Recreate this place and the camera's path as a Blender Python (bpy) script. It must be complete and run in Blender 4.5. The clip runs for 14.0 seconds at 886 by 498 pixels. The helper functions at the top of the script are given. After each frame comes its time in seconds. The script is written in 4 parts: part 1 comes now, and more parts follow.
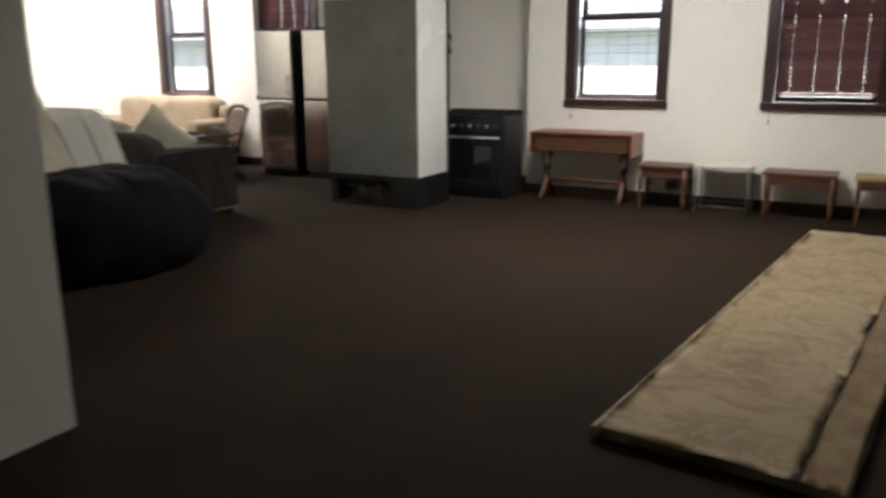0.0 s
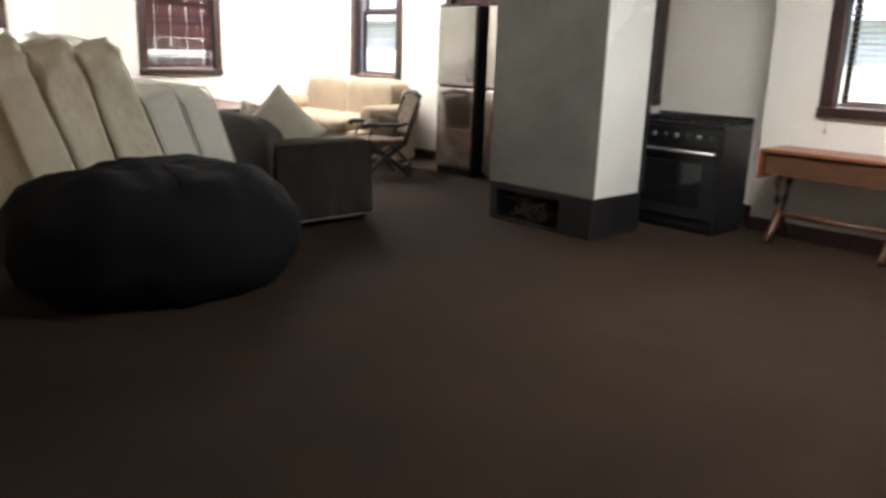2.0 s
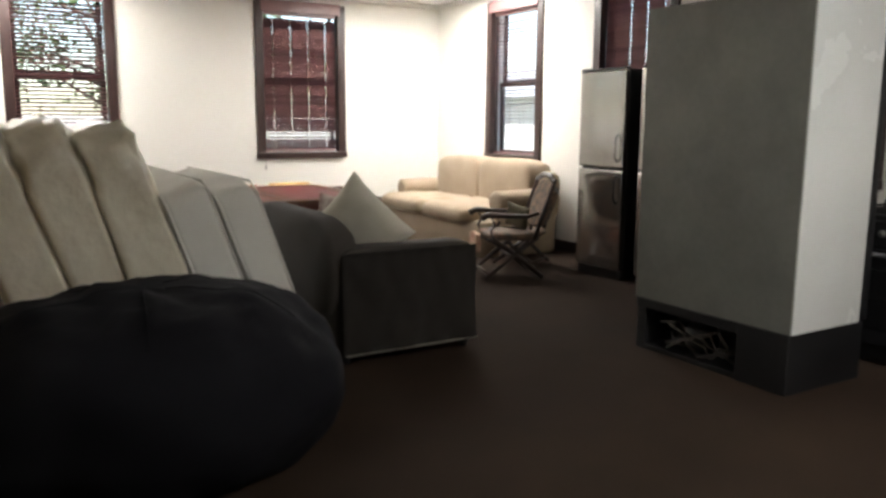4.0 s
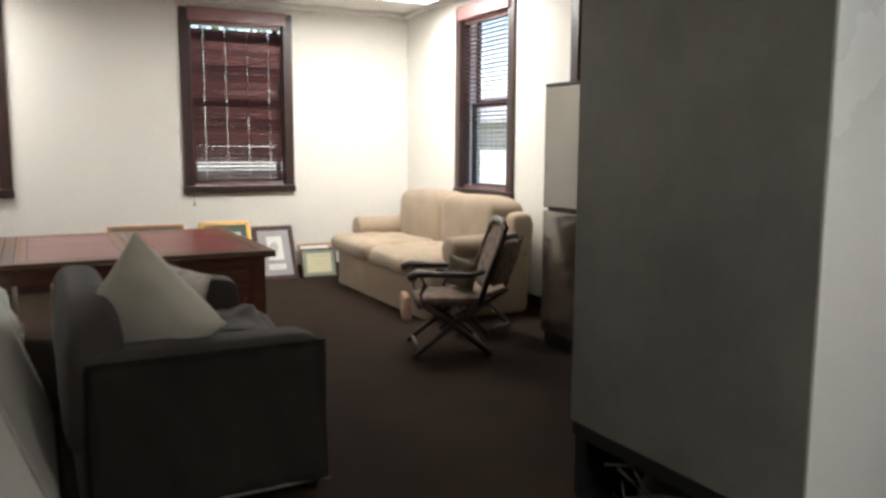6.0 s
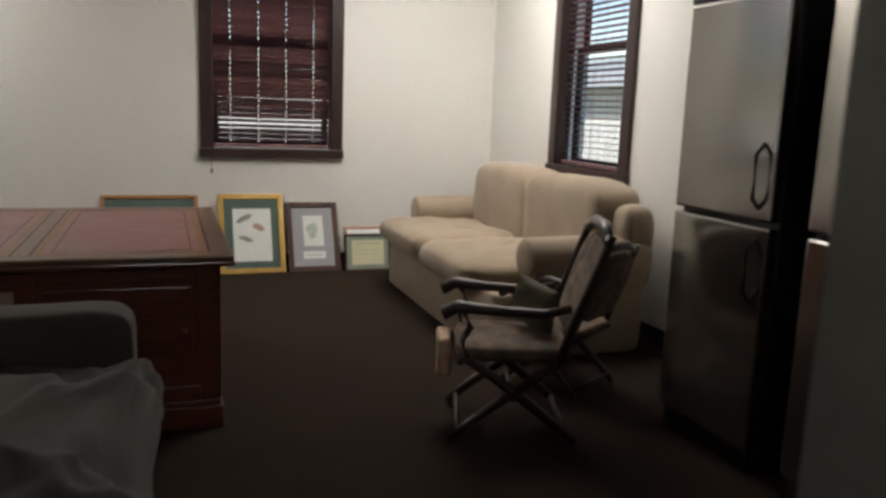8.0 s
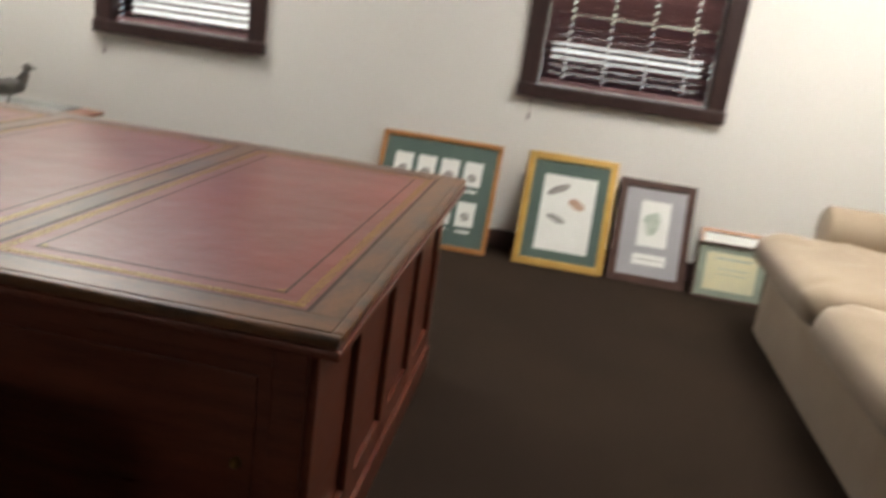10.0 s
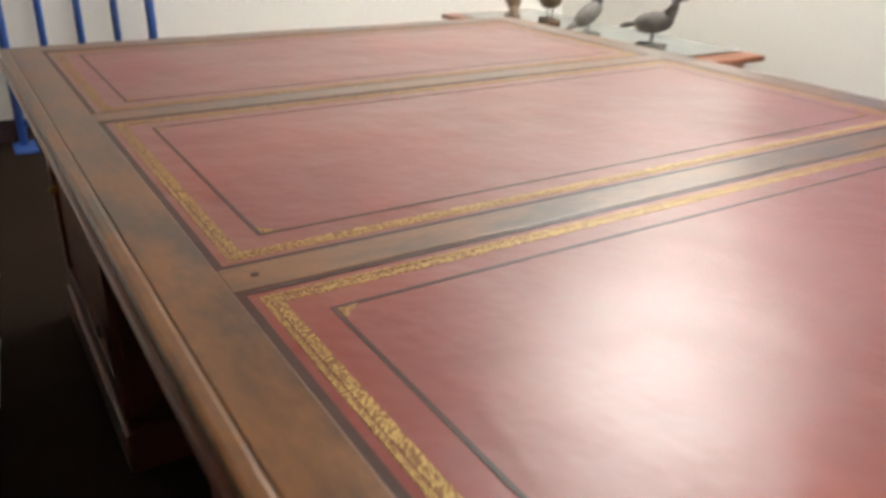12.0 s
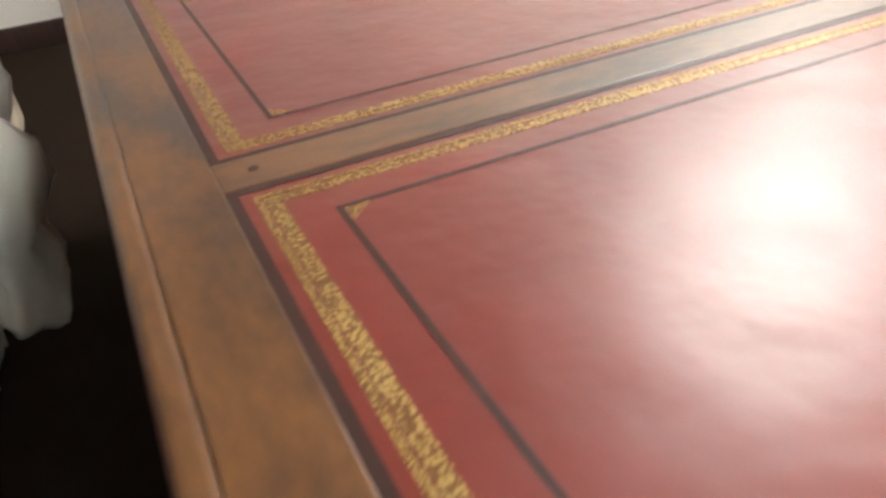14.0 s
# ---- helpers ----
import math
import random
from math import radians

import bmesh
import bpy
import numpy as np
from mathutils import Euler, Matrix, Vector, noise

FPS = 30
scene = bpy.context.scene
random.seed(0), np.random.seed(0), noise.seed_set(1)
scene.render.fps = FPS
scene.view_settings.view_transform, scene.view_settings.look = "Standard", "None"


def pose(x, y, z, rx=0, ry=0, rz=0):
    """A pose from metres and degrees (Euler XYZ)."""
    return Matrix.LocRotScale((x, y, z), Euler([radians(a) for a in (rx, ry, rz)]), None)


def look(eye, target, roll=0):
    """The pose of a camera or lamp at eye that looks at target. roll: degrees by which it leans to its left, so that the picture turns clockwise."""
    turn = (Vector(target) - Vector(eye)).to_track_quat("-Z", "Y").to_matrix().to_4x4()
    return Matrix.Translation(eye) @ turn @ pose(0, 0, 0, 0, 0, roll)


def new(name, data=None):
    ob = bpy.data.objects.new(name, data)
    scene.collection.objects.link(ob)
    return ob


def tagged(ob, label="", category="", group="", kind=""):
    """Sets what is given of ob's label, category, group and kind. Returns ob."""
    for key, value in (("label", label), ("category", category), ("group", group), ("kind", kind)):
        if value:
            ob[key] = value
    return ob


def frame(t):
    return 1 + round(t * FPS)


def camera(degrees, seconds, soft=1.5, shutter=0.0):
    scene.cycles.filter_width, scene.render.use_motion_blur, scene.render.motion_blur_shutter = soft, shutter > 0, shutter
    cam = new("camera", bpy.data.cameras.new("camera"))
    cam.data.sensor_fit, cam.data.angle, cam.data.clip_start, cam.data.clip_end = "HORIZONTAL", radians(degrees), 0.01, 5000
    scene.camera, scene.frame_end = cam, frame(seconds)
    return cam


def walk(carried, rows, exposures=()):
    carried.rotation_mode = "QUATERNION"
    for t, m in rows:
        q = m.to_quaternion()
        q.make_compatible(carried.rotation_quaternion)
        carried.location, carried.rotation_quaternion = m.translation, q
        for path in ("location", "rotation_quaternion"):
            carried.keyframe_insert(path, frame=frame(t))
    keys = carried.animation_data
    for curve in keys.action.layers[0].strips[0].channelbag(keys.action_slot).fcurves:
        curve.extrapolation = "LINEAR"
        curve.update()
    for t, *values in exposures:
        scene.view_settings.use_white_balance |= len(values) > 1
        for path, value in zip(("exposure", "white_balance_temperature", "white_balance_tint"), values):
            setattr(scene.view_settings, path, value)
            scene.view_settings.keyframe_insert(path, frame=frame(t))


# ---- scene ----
cam = camera(59.0, 14.0, soft=3.0, shutter=0.5)
PATH = [
    (0, (1.232, -0.759, 1.469), (2.93, 0.191, 1.006), -0.3),
    (0.3, (1.49, -0.724, 1.46), (3.225, 0.154, 0.993), 1.8),
    (0.5, (1.635, -0.706, 1.453), (3.326, 0.279, 1.04), 1.7),
    (0.9, (2.115, -0.643, 1.423), (3.688, 0.548, 1.098), -0.7),
    (1, (2.218, -0.604, 1.416), (3.788, 0.589, 1.083), -0.0),
    (1.5, (2.711, -0.495, 1.394), (4.225, 0.738, 0.966), 1.9),
    (2, (3.073, -0.225, 1.412), (4.405, 1.183, 0.919), 2.0),
    (2.5, (3.394, 0.01, 1.444), (4.644, 1.488, 0.94), 1.0),
    (3, (3.723, 0.285, 1.452), (4.73, 1.97, 1.07), 0.4),
    (3.5, (4.011, 0.575, 1.442), (5.125, 2.192, 1.064), 2.3),
    (4, (4.413, 0.847, 1.418), (5.426, 2.541, 1.098), 0.4),
    (6.3, (6.256, 2.1, 1.476), (7.136, 3.879, 1.234), 0.3),
    (6.5, (6.396, 2.276, 1.482), (7.193, 4.094, 1.244), 0.5),
    (7, (6.712, 2.732, 1.449), (7.427, 4.571, 1.122), 1.7),
    (9.3, (7.719, 5.004, 1.388), (7.972, 6.954, 1.025), 3.1),
    (9.5, (7.779, 5.235, 1.396), (7.826, 7.197, 1.014), 2.9),
    (10, (7.782, 5.735, 1.340), (7.535, 7.637, 0.772), 8.0),
    (10.5, (7.860, 6.070, 1.345), (7.150, 7.753, 0.545), 3.6),
    (11, (7.792, 6.389, 1.278), (6.653, 7.815, 0.461), 0.1),
    (11.5, (7.715, 6.654, 1.230), (6.347, 7.903, 0.476), 0.1),
    (12, (7.400, 6.869, 1.153), (5.860, 7.847, 0.332), 1.5),
    (12.5, (7.251, 7.067, 1.071), (5.714, 7.906, 0.105), 0.2),
    (13, (7.154, 7.128, 1.031), (5.634, 7.815, -0.072), -1.7),
    (13.5, (7.195, 7.114, 1.051), (5.624, 7.693, -0.045), -4.4),
    (14, (7.290, 7.017, 1.081), (5.743, 7.649, -0.018), -6.0),
]
walk(cam, [(t, look(eye, target, roll)) for t, eye, target, roll in PATH],
     exposures=[(0, 2.45), (0.5, 2.6), (1.0, 2.1), (1.5, 2.4), (2.0, 2.8), (2.5, 2.9), (3, 2.6), (4.0, 2.25), (6.5, 1.55), (7.0, 0.92), (9.4, 1.25), (10, 1.65), (10.5, 2.3), (11, 2.5), (12, 2.45), (13.5, 2.6), (14, 2.75)])

# ---- world, sun, large lights ----
world = bpy.data.worlds.new("sky")
scene.world = world
world.use_nodes = True
wn = world.node_tree
sky = wn.nodes.new("ShaderNodeTexSky")
sky.sky_type, sky.sun_disc = "NISHITA", False
sky.sun_elevation, sky.sun_rotation = radians(42), radians(228)
wn.nodes["Background"].inputs["Strength"].default_value = 0.15
wn.links.new(sky.outputs[0], wn.nodes["Background"].inputs["Color"])
sun = new("sun", bpy.data.lights.new("sun", "SUN"))
sun.data.energy, sun.data.angle, sun.data.color = 4.5, radians(0.5), (1.0, 0.95, 0.87)
sun.matrix_world = look((0, 0, 0), (0.55, 0.50, -0.67))
LAMP_GLOW = 5.2

# ---- materials ----


def material(name, a, b=None, scale=6.0, rough=0.6, metal=0.0, bump=0.15, fine=60.0, stretch=(1, 1, 1), coat=0.0, coat_rough=0.12, stain=None, spec=0.5, by_object=0.0, sheen=0.0, contrast=0.6, depth=0.004, coat_bump=0.0):
    """Two-colour grain at two scales, a fine relief, roughness that varies."""
    m = bpy.data.materials.new(name)
    m.use_nodes = True
    t = m.node_tree
    p = t.nodes["Principled BSDF"]
    b = b or tuple(c * 0.75 for c in a)
    tc = t.nodes.new("ShaderNodeTexCoord")
    mp = t.nodes.new("ShaderNodeMapping")
    mp.inputs["Scale"].default_value = stretch
    t.links.new(tc.outputs["Object"], mp.inputs["Vector"])
    big = t.nodes.new("ShaderNodeTexNoise")
    big.inputs["Scale"].default_value, big.inputs["Detail"].default_value = scale, 5
    small = t.nodes.new("ShaderNodeTexNoise")
    small.inputs["Scale"].default_value, small.inputs["Detail"].default_value = fine, 3
    for n in (big, small):
        t.links.new(mp.outputs[0], n.inputs["Vector"])
    both = t.nodes.new("ShaderNodeMath")
    both.operation = "MULTIPLY_ADD"
    both.inputs[1].default_value = 0.35
    t.links.new(small.outputs["Fac"], both.inputs[0])
    t.links.new(big.outputs["Fac"], both.inputs[2])
    ramp = t.nodes.new("ShaderNodeValToRGB")
    ramp.color_ramp.elements[0].position, ramp.color_ramp.elements[1].position = 0.675 - contrast / 3, 0.675 + contrast / 3
    ramp.color_ramp.elements[0].color, ramp.color_ramp.elements[1].color = (*a, 1), (*b, 1)
    t.links.new(both.outputs[0], ramp.inputs[0])
    colour = ramp.outputs[0]
    if stain:
        tone, size, amount = stain
        sn = t.nodes.new("ShaderNodeTexNoise")
        sn.inputs["Scale"].default_value, sn.inputs["Detail"].default_value = size, 6
        t.links.new(tc.outputs["Object"], sn.inputs["Vector"])
        sr = t.nodes.new("ShaderNodeValToRGB")
        sr.color_ramp.elements[0].position, sr.color_ramp.elements[1].position = 0.5, 0.72
        sr.color_ramp.elements[1].color = (amount, amount, amount, 1)
        t.links.new(sn.outputs["Fac"], sr.inputs[0])
        mix = t.nodes.new("ShaderNodeMix")
        mix.data_type = "RGBA"
        t.links.new(sr.outputs[0], mix.inputs["Factor"])
        t.links.new(colour, mix.inputs["A"])
        mix.inputs["B"].default_value = (*tone, 1)
        colour = mix.outputs["Result"]
    if by_object:
        oi = t.nodes.new("ShaderNodeObjectInfo")
        hs = t.nodes.new("ShaderNodeHueSaturation")
        mr = t.nodes.new("ShaderNodeMapRange")
        mr.inputs["To Min"].default_value, mr.inputs["To Max"].default_value = 1 - by_object, 1 + by_object
        t.links.new(oi.outputs["Random"], mr.inputs["Value"])
        t.links.new(mr.outputs[0], hs.inputs["Value"])
        t.links.new(colour, hs.inputs["Color"])
        colour = hs.outputs[0]
    t.links.new(colour, p.inputs["Base Color"])
    rr = t.nodes.new("ShaderNodeMapRange")
    rr.inputs["To Min"].default_value, rr.inputs["To Max"].default_value = max(0.02, rough - 0.1), min(1, rough + 0.1)
    t.links.new(big.outputs["Fac"], rr.inputs["Value"])
    t.links.new(rr.outputs[0], p.inputs["Roughness"])
    p.inputs["Metallic"].default_value = metal
    p.inputs["Specular IOR Level"].default_value = spec
    p.inputs["Coat Weight"].default_value, p.inputs["Coat Roughness"].default_value = coat, coat_rough
    p.inputs["Sheen Weight"].default_value = sheen
    if bump:
        bn = t.nodes.new("ShaderNodeBump")
        bn.inputs["Strength"].default_value, bn.inputs["Distance"].default_value = bump, depth
        t.links.new(both.outputs[0], bn.inputs["Height"])
        t.links.new(bn.outputs[0], p.inputs["Normal"])
    if coat_bump:
        cn = t.nodes.new("ShaderNodeBump")
        cn.inputs["Strength"].default_value, cn.inputs["Distance"].default_value = coat_bump, depth
        t.links.new(both.outputs[0], cn.inputs["Height"])
        t.links.new(cn.outputs[0], p.inputs["Coat Normal"])
    return m


def glowing(name, colour, strength):
    m = bpy.data.materials.new(name)
    m.use_nodes = True
    p = m.node_tree.nodes["Principled BSDF"]
    p.inputs["Base Color"].default_value = (*colour, 1)
    p.inputs["Emission Color"].default_value = (*colour, 1)
    p.inputs["Emission Strength"].default_value = strength
    return m


def clear_glass(name):
    m = bpy.data.materials.new(name)
    m.use_nodes = True
    p = m.node_tree.nodes["Principled BSDF"]
    p.inputs["Transmission Weight"].default_value, p.inputs["Roughness"].default_value, p.inputs["IOR"].default_value = 1, 0.0, 1.45
    return m


def rug_pattern(name):
    """Cream field with winding brown, grey-green and rose motifs."""
    m = material(name, (0.56, 0.45, 0.27), (0.63, 0.52, 0.34), 3.0, 0.95, bump=0.5, fine=180, sheen=0.2)
    t = m.node_tree
    p = t.nodes["Principled BSDF"]
    base = p.inputs["Base Color"].links[0].from_socket
    tc = t.nodes.new("ShaderNodeTexCoord")
    for size, lo, hi, tone, kind in ((2.4, 0.03, 0.010, (0.34, 0.26, 0.16), "line"), (3.0, 0.54, 0.66, (0.36, 0.21, 0.13), "spot"), (2.3, 0.56, 0.70, (0.28, 0.25, 0.16), "spot")):
        wob = t.nodes.new("ShaderNodeTexNoise")
        wob.inputs["Scale"].default_value, wob.inputs["Detail"].default_value = size, 2.5
        wob.inputs["Distortion"].default_value = 1.6
        t.links.new(tc.outputs["Object"], wob.inputs["Vector"])
        src = wob.outputs["Fac"]
        r = t.nodes.new("ShaderNodeMapRange")
        if kind == "line":
            d = t.nodes.new("ShaderNodeMath")
            d.operation = "SUBTRACT"
            d.inputs[1].default_value = 0.52
            t.links.new(src, d.inputs[0])
            ab = t.nodes.new("ShaderNodeMath")
            ab.operation = "ABSOLUTE"
            t.links.new(d.outputs[0], ab.inputs[0])
            src = ab.outputs[0]
        r.inputs["From Min"].default_value, r.inputs["From Max"].default_value = lo, hi
        r.inputs["To Max"].default_value = 0.45
        t.links.new(src, r.inputs["Value"])
        mix = t.nodes.new("ShaderNodeMix")
        mix.data_type = "RGBA"
        t.links.new(r.outputs[0], mix.inputs["Factor"])
        t.links.new(base, mix.inputs["A"])
        mix.inputs["B"].default_value = (*tone, 1)
        base = mix.outputs["Result"]
    t.links.new(base, p.inputs["Base Color"])
    return m


def tooled_gold(name, size):
    """Worn gilt band with a stamped running scroll."""
    m = material(name, (0.36, 0.235, 0.07), (0.52, 0.36, 0.12), 14, 0.42, 0.35, bump=0.4, fine=300)
    t = m.node_tree
    p = t.nodes["Principled BSDF"]
    base = p.inputs["Base Color"].links[0].from_socket
    tc = t.nodes.new("ShaderNodeTexCoord")
    v = t.nodes.new("ShaderNodeTexVoronoi")
    v.inputs["Scale"].default_value = size
    t.links.new(tc.outputs["Object"], v.inputs["Vector"])
    r = t.nodes.new("ShaderNodeMapRange")
    r.inputs["From Min"].default_value, r.inputs["From Max"].default_value, r.inputs["To Max"].default_value = 0.36, 0.62, 0.85
    t.links.new(v.outputs["Distance"], r.inputs["Value"])
    mix = t.nodes.new("ShaderNodeMix")
    mix.data_type = "RGBA"
    t.links.new(r.outputs[0], mix.inputs["Factor"])
    t.links.new(base, mix.inputs["A"])
    mix.inputs["B"].default_value = (0.14, 0.05, 0.02, 1)
    t.links.new(mix.outputs["Result"], p.inputs["Base Color"])
    return m


PAINT = material("wall_paint", (0.80, 0.78, 0.73), (0.76, 0.74, 0.69), 1.3, 0.7, bump=0.06, fine=90, contrast=1.0)
CEILING_PAINT = material("ceiling_paint", (0.84, 0.83, 0.80), (0.80, 0.79, 0.76), 1.0, 0.8, bump=0.05, fine=80)
CARPET = material("brown_carpet", (0.0172, 0.0107, 0.0068), (0.0328, 0.0214, 0.0144), 2.2, 0.97, bump=0.9, fine=260, spec=0.1, stain=((0.025, 0.016, 0.012), 0.7, 0.6), contrast=1.0)
MAHOGANY = material("mahogany", (0.075, 0.018, 0.011), (0.14, 0.038, 0.02), 5, 0.32, bump=0.12, fine=40, stretch=(1, 1, 8), coat=0.25)
DARK_MAHOGANY = material("dark_mahogany", (0.026, 0.013, 0.012), (0.046, 0.023, 0.020), 5, 0.4, bump=0.12, fine=40, stretch=(8, 8, 1), coat=0.15)
DESK_WOOD = material("worn_desk_wood", (0.050, 0.022, 0.010), (0.17, 0.072, 0.024), 5.5, 0.36, bump=0.06, fine=38, stretch=(1, 2.4, 2.4), coat=0.4, coat_rough=0.36, contrast=0.44)
DESK_WOOD_Y = material("worn_desk_wood_crosswise", (0.050, 0.022, 0.010), (0.17, 0.072, 0.024), 5.5, 0.36, bump=0.06, fine=38, stretch=(2.4, 1, 2.4), coat=0.4, coat_rough=0.36, contrast=0.44)
LEATHER = material("red_leather", (0.14, 0.015, 0.010), (0.215, 0.028, 0.018), 2.5, 0.45, bump=0.6, fine=9, spec=0.25, depth=0.022, coat=0.78, coat_rough=0.33, coat_bump=0.25, stain=((0.15, 0.017, 0.012), 4, 0.6))
TOOLED = material("dark_tooled_line", (0.028, 0.012, 0.010), (0.045, 0.016, 0.012), 20, 0.45)
GILT = tooled_gold("gilt_scroll", 290)
GILT_FINE = tooled_gold("gilt_line", 420)
SLAT = material("mahogany_slat", (0.23, 0.112, 0.112), (0.29, 0.150, 0.146), 8, 0.38, bump=0.08, stretch=(1, 10, 10), coat=0.15, by_object=0.15)
CORD = material("blind_cord", (0.10, 0.04, 0.035), rough=0.8)
GLASS = clear_glass("window_glass")
WHITE_PAINT = material("white_gloss_paint", (0.75, 0.76, 0.77), (0.68, 0.69, 0.70), 3, 0.4, bump=0.05)
STEEL_GREY = material("grey_sheet_metal", (0.165, 0.168, 0.148), (0.215, 0.218, 0.192), 2.2, 0.5, 0.2, spec=0.4, bump=0.08, fine=30, stain=((0.12, 0.12, 0.105), 3, 0.5))
ENAMEL = material("white_enamel", (0.70, 0.71, 0.69), (0.64, 0.65, 0.63), 2, 0.25, bump=0.03, coat=0.3)
BLACK_METAL = material("black_metal", (0.008, 0.008, 0.009), (0.015, 0.015, 0.016), 4, 0.45, 0.0, bump=0.08)
BLACK_GLASS = material("black_oven_glass", (0.008, 0.008, 0.009), (0.012, 0.012, 0.012), 4, 0.1, bump=0.0, coat=0.5)
COPPER = material("pipe_metal", (0.10, 0.09, 0.08), (0.07, 0.06, 0.05), 10, 0.4, 0.7)
STAINLESS = material("polished_steel", (0.50, 0.48, 0.45), (0.44, 0.42, 0.39), 2, 0.16, 0.95, bump=0.03, fine=14, stretch=(1, 1, 0.4))
CHROME = material("chrome", (0.80, 0.80, 0.80), (0.72, 0.72, 0.72), 4, 0.38, 1.0, bump=0.0)
TABLE_GLASS = material("greenish_sheet_glass", (0.22, 0.25, 0.235), (0.18, 0.205, 0.195), 2, 0.12, bump=0.0, coat=0.4)
GREY_CLOTH = material("grey_slipcover", (0.042, 0.037, 0.032), (0.062, 0.055, 0.048), 3, 0.95, bump=0.6, fine=220, sheen=0.1, spec=0.2)
CREAM_CLOTH = material("cream_slipcover", (0.31, 0.240, 0.168), (0.385, 0.305, 0.220), 3, 0.92, bump=0.5, fine=200, sheen=0.2, spec=0.2)
PALE_CLOTH = material("pale_cushion_cloth", (0.52, 0.49, 0.40), (0.60, 0.57, 0.48), 4, 0.9, bump=0.5, fine=200, sheen=0.2)
PRINT_CLOTH = material("printed_cushion_cloth", (0.72, 0.68, 0.63), (0.42, 0.33, 0.30), 9, 0.9, bump=0.4, fine=18, contrast=0.35)
BEAN = material("black_cotton", (0.004, 0.004, 0.006), (0.008, 0.008, 0.010), 3, 0.9, bump=0.4, fine=150, spec=0.15)
TICKING = material("mattress_cloth", (0.74, 0.73, 0.68), (0.66, 0.64, 0.58), 2.5, 0.85, bump=0.35, fine=120)
WRAP = material("plastic_wrap_over_cloth", (0.76, 0.71, 0.58), (0.62, 0.56, 0.43), 3.0, 0.42, bump=1.0, fine=11, depth=0.03, coat=0.15, coat_rough=0.25, stain=((0.44, 0.36, 0.24), 3, 0.5))
PLASTIC_BAG = material("clear_plastic_sheet", (0.84, 0.86, 0.80), (0.70, 0.73, 0.67), 5, 0.22, bump=0.9, fine=22, coat=0.5)
PINE = material("pine", (0.42, 0.22, 0.065), (0.52, 0.30, 0.10), 3, 0.42, bump=0.1, fine=30, stretch=(6, 6, 0.6), coat=0.2)
OLD_WOOD = material("brown_wood", (0.065, 0.028, 0.014), (0.115, 0.05, 0.025), 5, 0.45, bump=0.15, stretch=(6, 1, 6), coat=0.1)
RED_WOOD = material("red_brown_wood", (0.21, 0.07, 0.034), (0.27, 0.10, 0.05), 5, 0.4, bump=0.1, stretch=(6, 1, 6), coat=0.2)
CHAIR_WOOD = material("dark_carved_wood", (0.020, 0.011, 0.008), (0.042, 0.022, 0.015), 8, 0.4, bump=0.2, coat=0.2)
TAPESTRY = material("tapestry_cloth", (0.20, 0.12, 0.08), (0.075, 0.065, 0.052), 14, 0.9, bump=0.4, fine=150, contrast=0.4)
ROSE_CLOTH = material("rose_tapestry", (0.50, 0.27, 0.19), (0.55, 0.42, 0.30), 16, 0.9, bump=0.4, fine=150, contrast=0.3)
OLIVE_CLOTH = material("olive_cushion_cloth", (0.13, 0.115, 0.08), (0.17, 0.15, 0.105), 6, 0.9, bump=0.4, fine=150)
BLUE_PAINT = material("blue_enamel", (0.045, 0.12, 0.42), (0.035, 0.09, 0.33), 5, 0.35, bump=0.1, stain=((0.08, 0.09, 0.12), 9, 0.5))
PALE_TOP = material("cream_laminate", (0.66, 0.60, 0.52), (0.60, 0.54, 0.46), 4, 0.4)
YELLOW_TOP = material("worn_ochre_seat", (0.44, 0.33, 0.16), (0.36, 0.26, 0.12), 5, 0.7)
RUG = rug_pattern("patterned_wool")
RUG_BORDER = material("faded_border_wool", (0.46, 0.36, 0.22), (0.36, 0.25, 0.16), 9, 0.95, bump=0.5, fine=160, contrast=0.4)
RUG_BACK = material("rug_backing", (0.33, 0.31, 0.25), (0.26, 0.25, 0.20), 8, 0.95, bump=0.5, fine=160)
GOLD_FRAME = material("gilded_wood", (0.42, 0.25, 0.06), (0.54, 0.34, 0.09), 10, 0.38, 0.35, bump=0.15)
ORANGE_FRAME = material("orange_varnished_wood", (0.34, 0.14, 0.04), (0.42, 0.19, 0.06), 8, 0.35, bump=0.1, coat=0.2)
BROWN_FRAME = material("brown_frame_wood", (0.050, 0.023, 0.017), (0.080, 0.038, 0.027), 10, 0.55, bump=0.2, spec=0.25)
GREEN_FRAME = material("green_frame_wood", (0.30, 0.34, 0.27), (0.24, 0.28, 0.22), 9, 0.5)
GREEN_MAT = material("green_mount_board", (0.085, 0.125, 0.105), (0.075, 0.11, 0.095), 3, 0.85, bump=0.1)
GREY_MAT = material("grey_mount_board", (0.36, 0.35, 0.36), (0.32, 0.31, 0.32), 3, 0.85, bump=0.1)
PAPER = material("print_paper", (0.74, 0.74, 0.70), (0.68, 0.68, 0.63), 4, 0.8, bump=0.05)
CREAM_PAPER = material("cream_certificate", (0.70, 0.64, 0.40), (0.62, 0.60, 0.42), 5, 0.8, bump=0.05)
INK_GREY = material("grey_ink", (0.20, 0.19, 0.18), (0.38, 0.35, 0.32), 30, 0.8, bump=0)
INK_RUST = material("rust_ink", (0.40, 0.23, 0.15), (0.52, 0.38, 0.28), 30, 0.8, bump=0)
INK_GREEN = material("green_ink", (0.36, 0.42, 0.34), (0.50, 0.54, 0.47), 30, 0.8, bump=0)
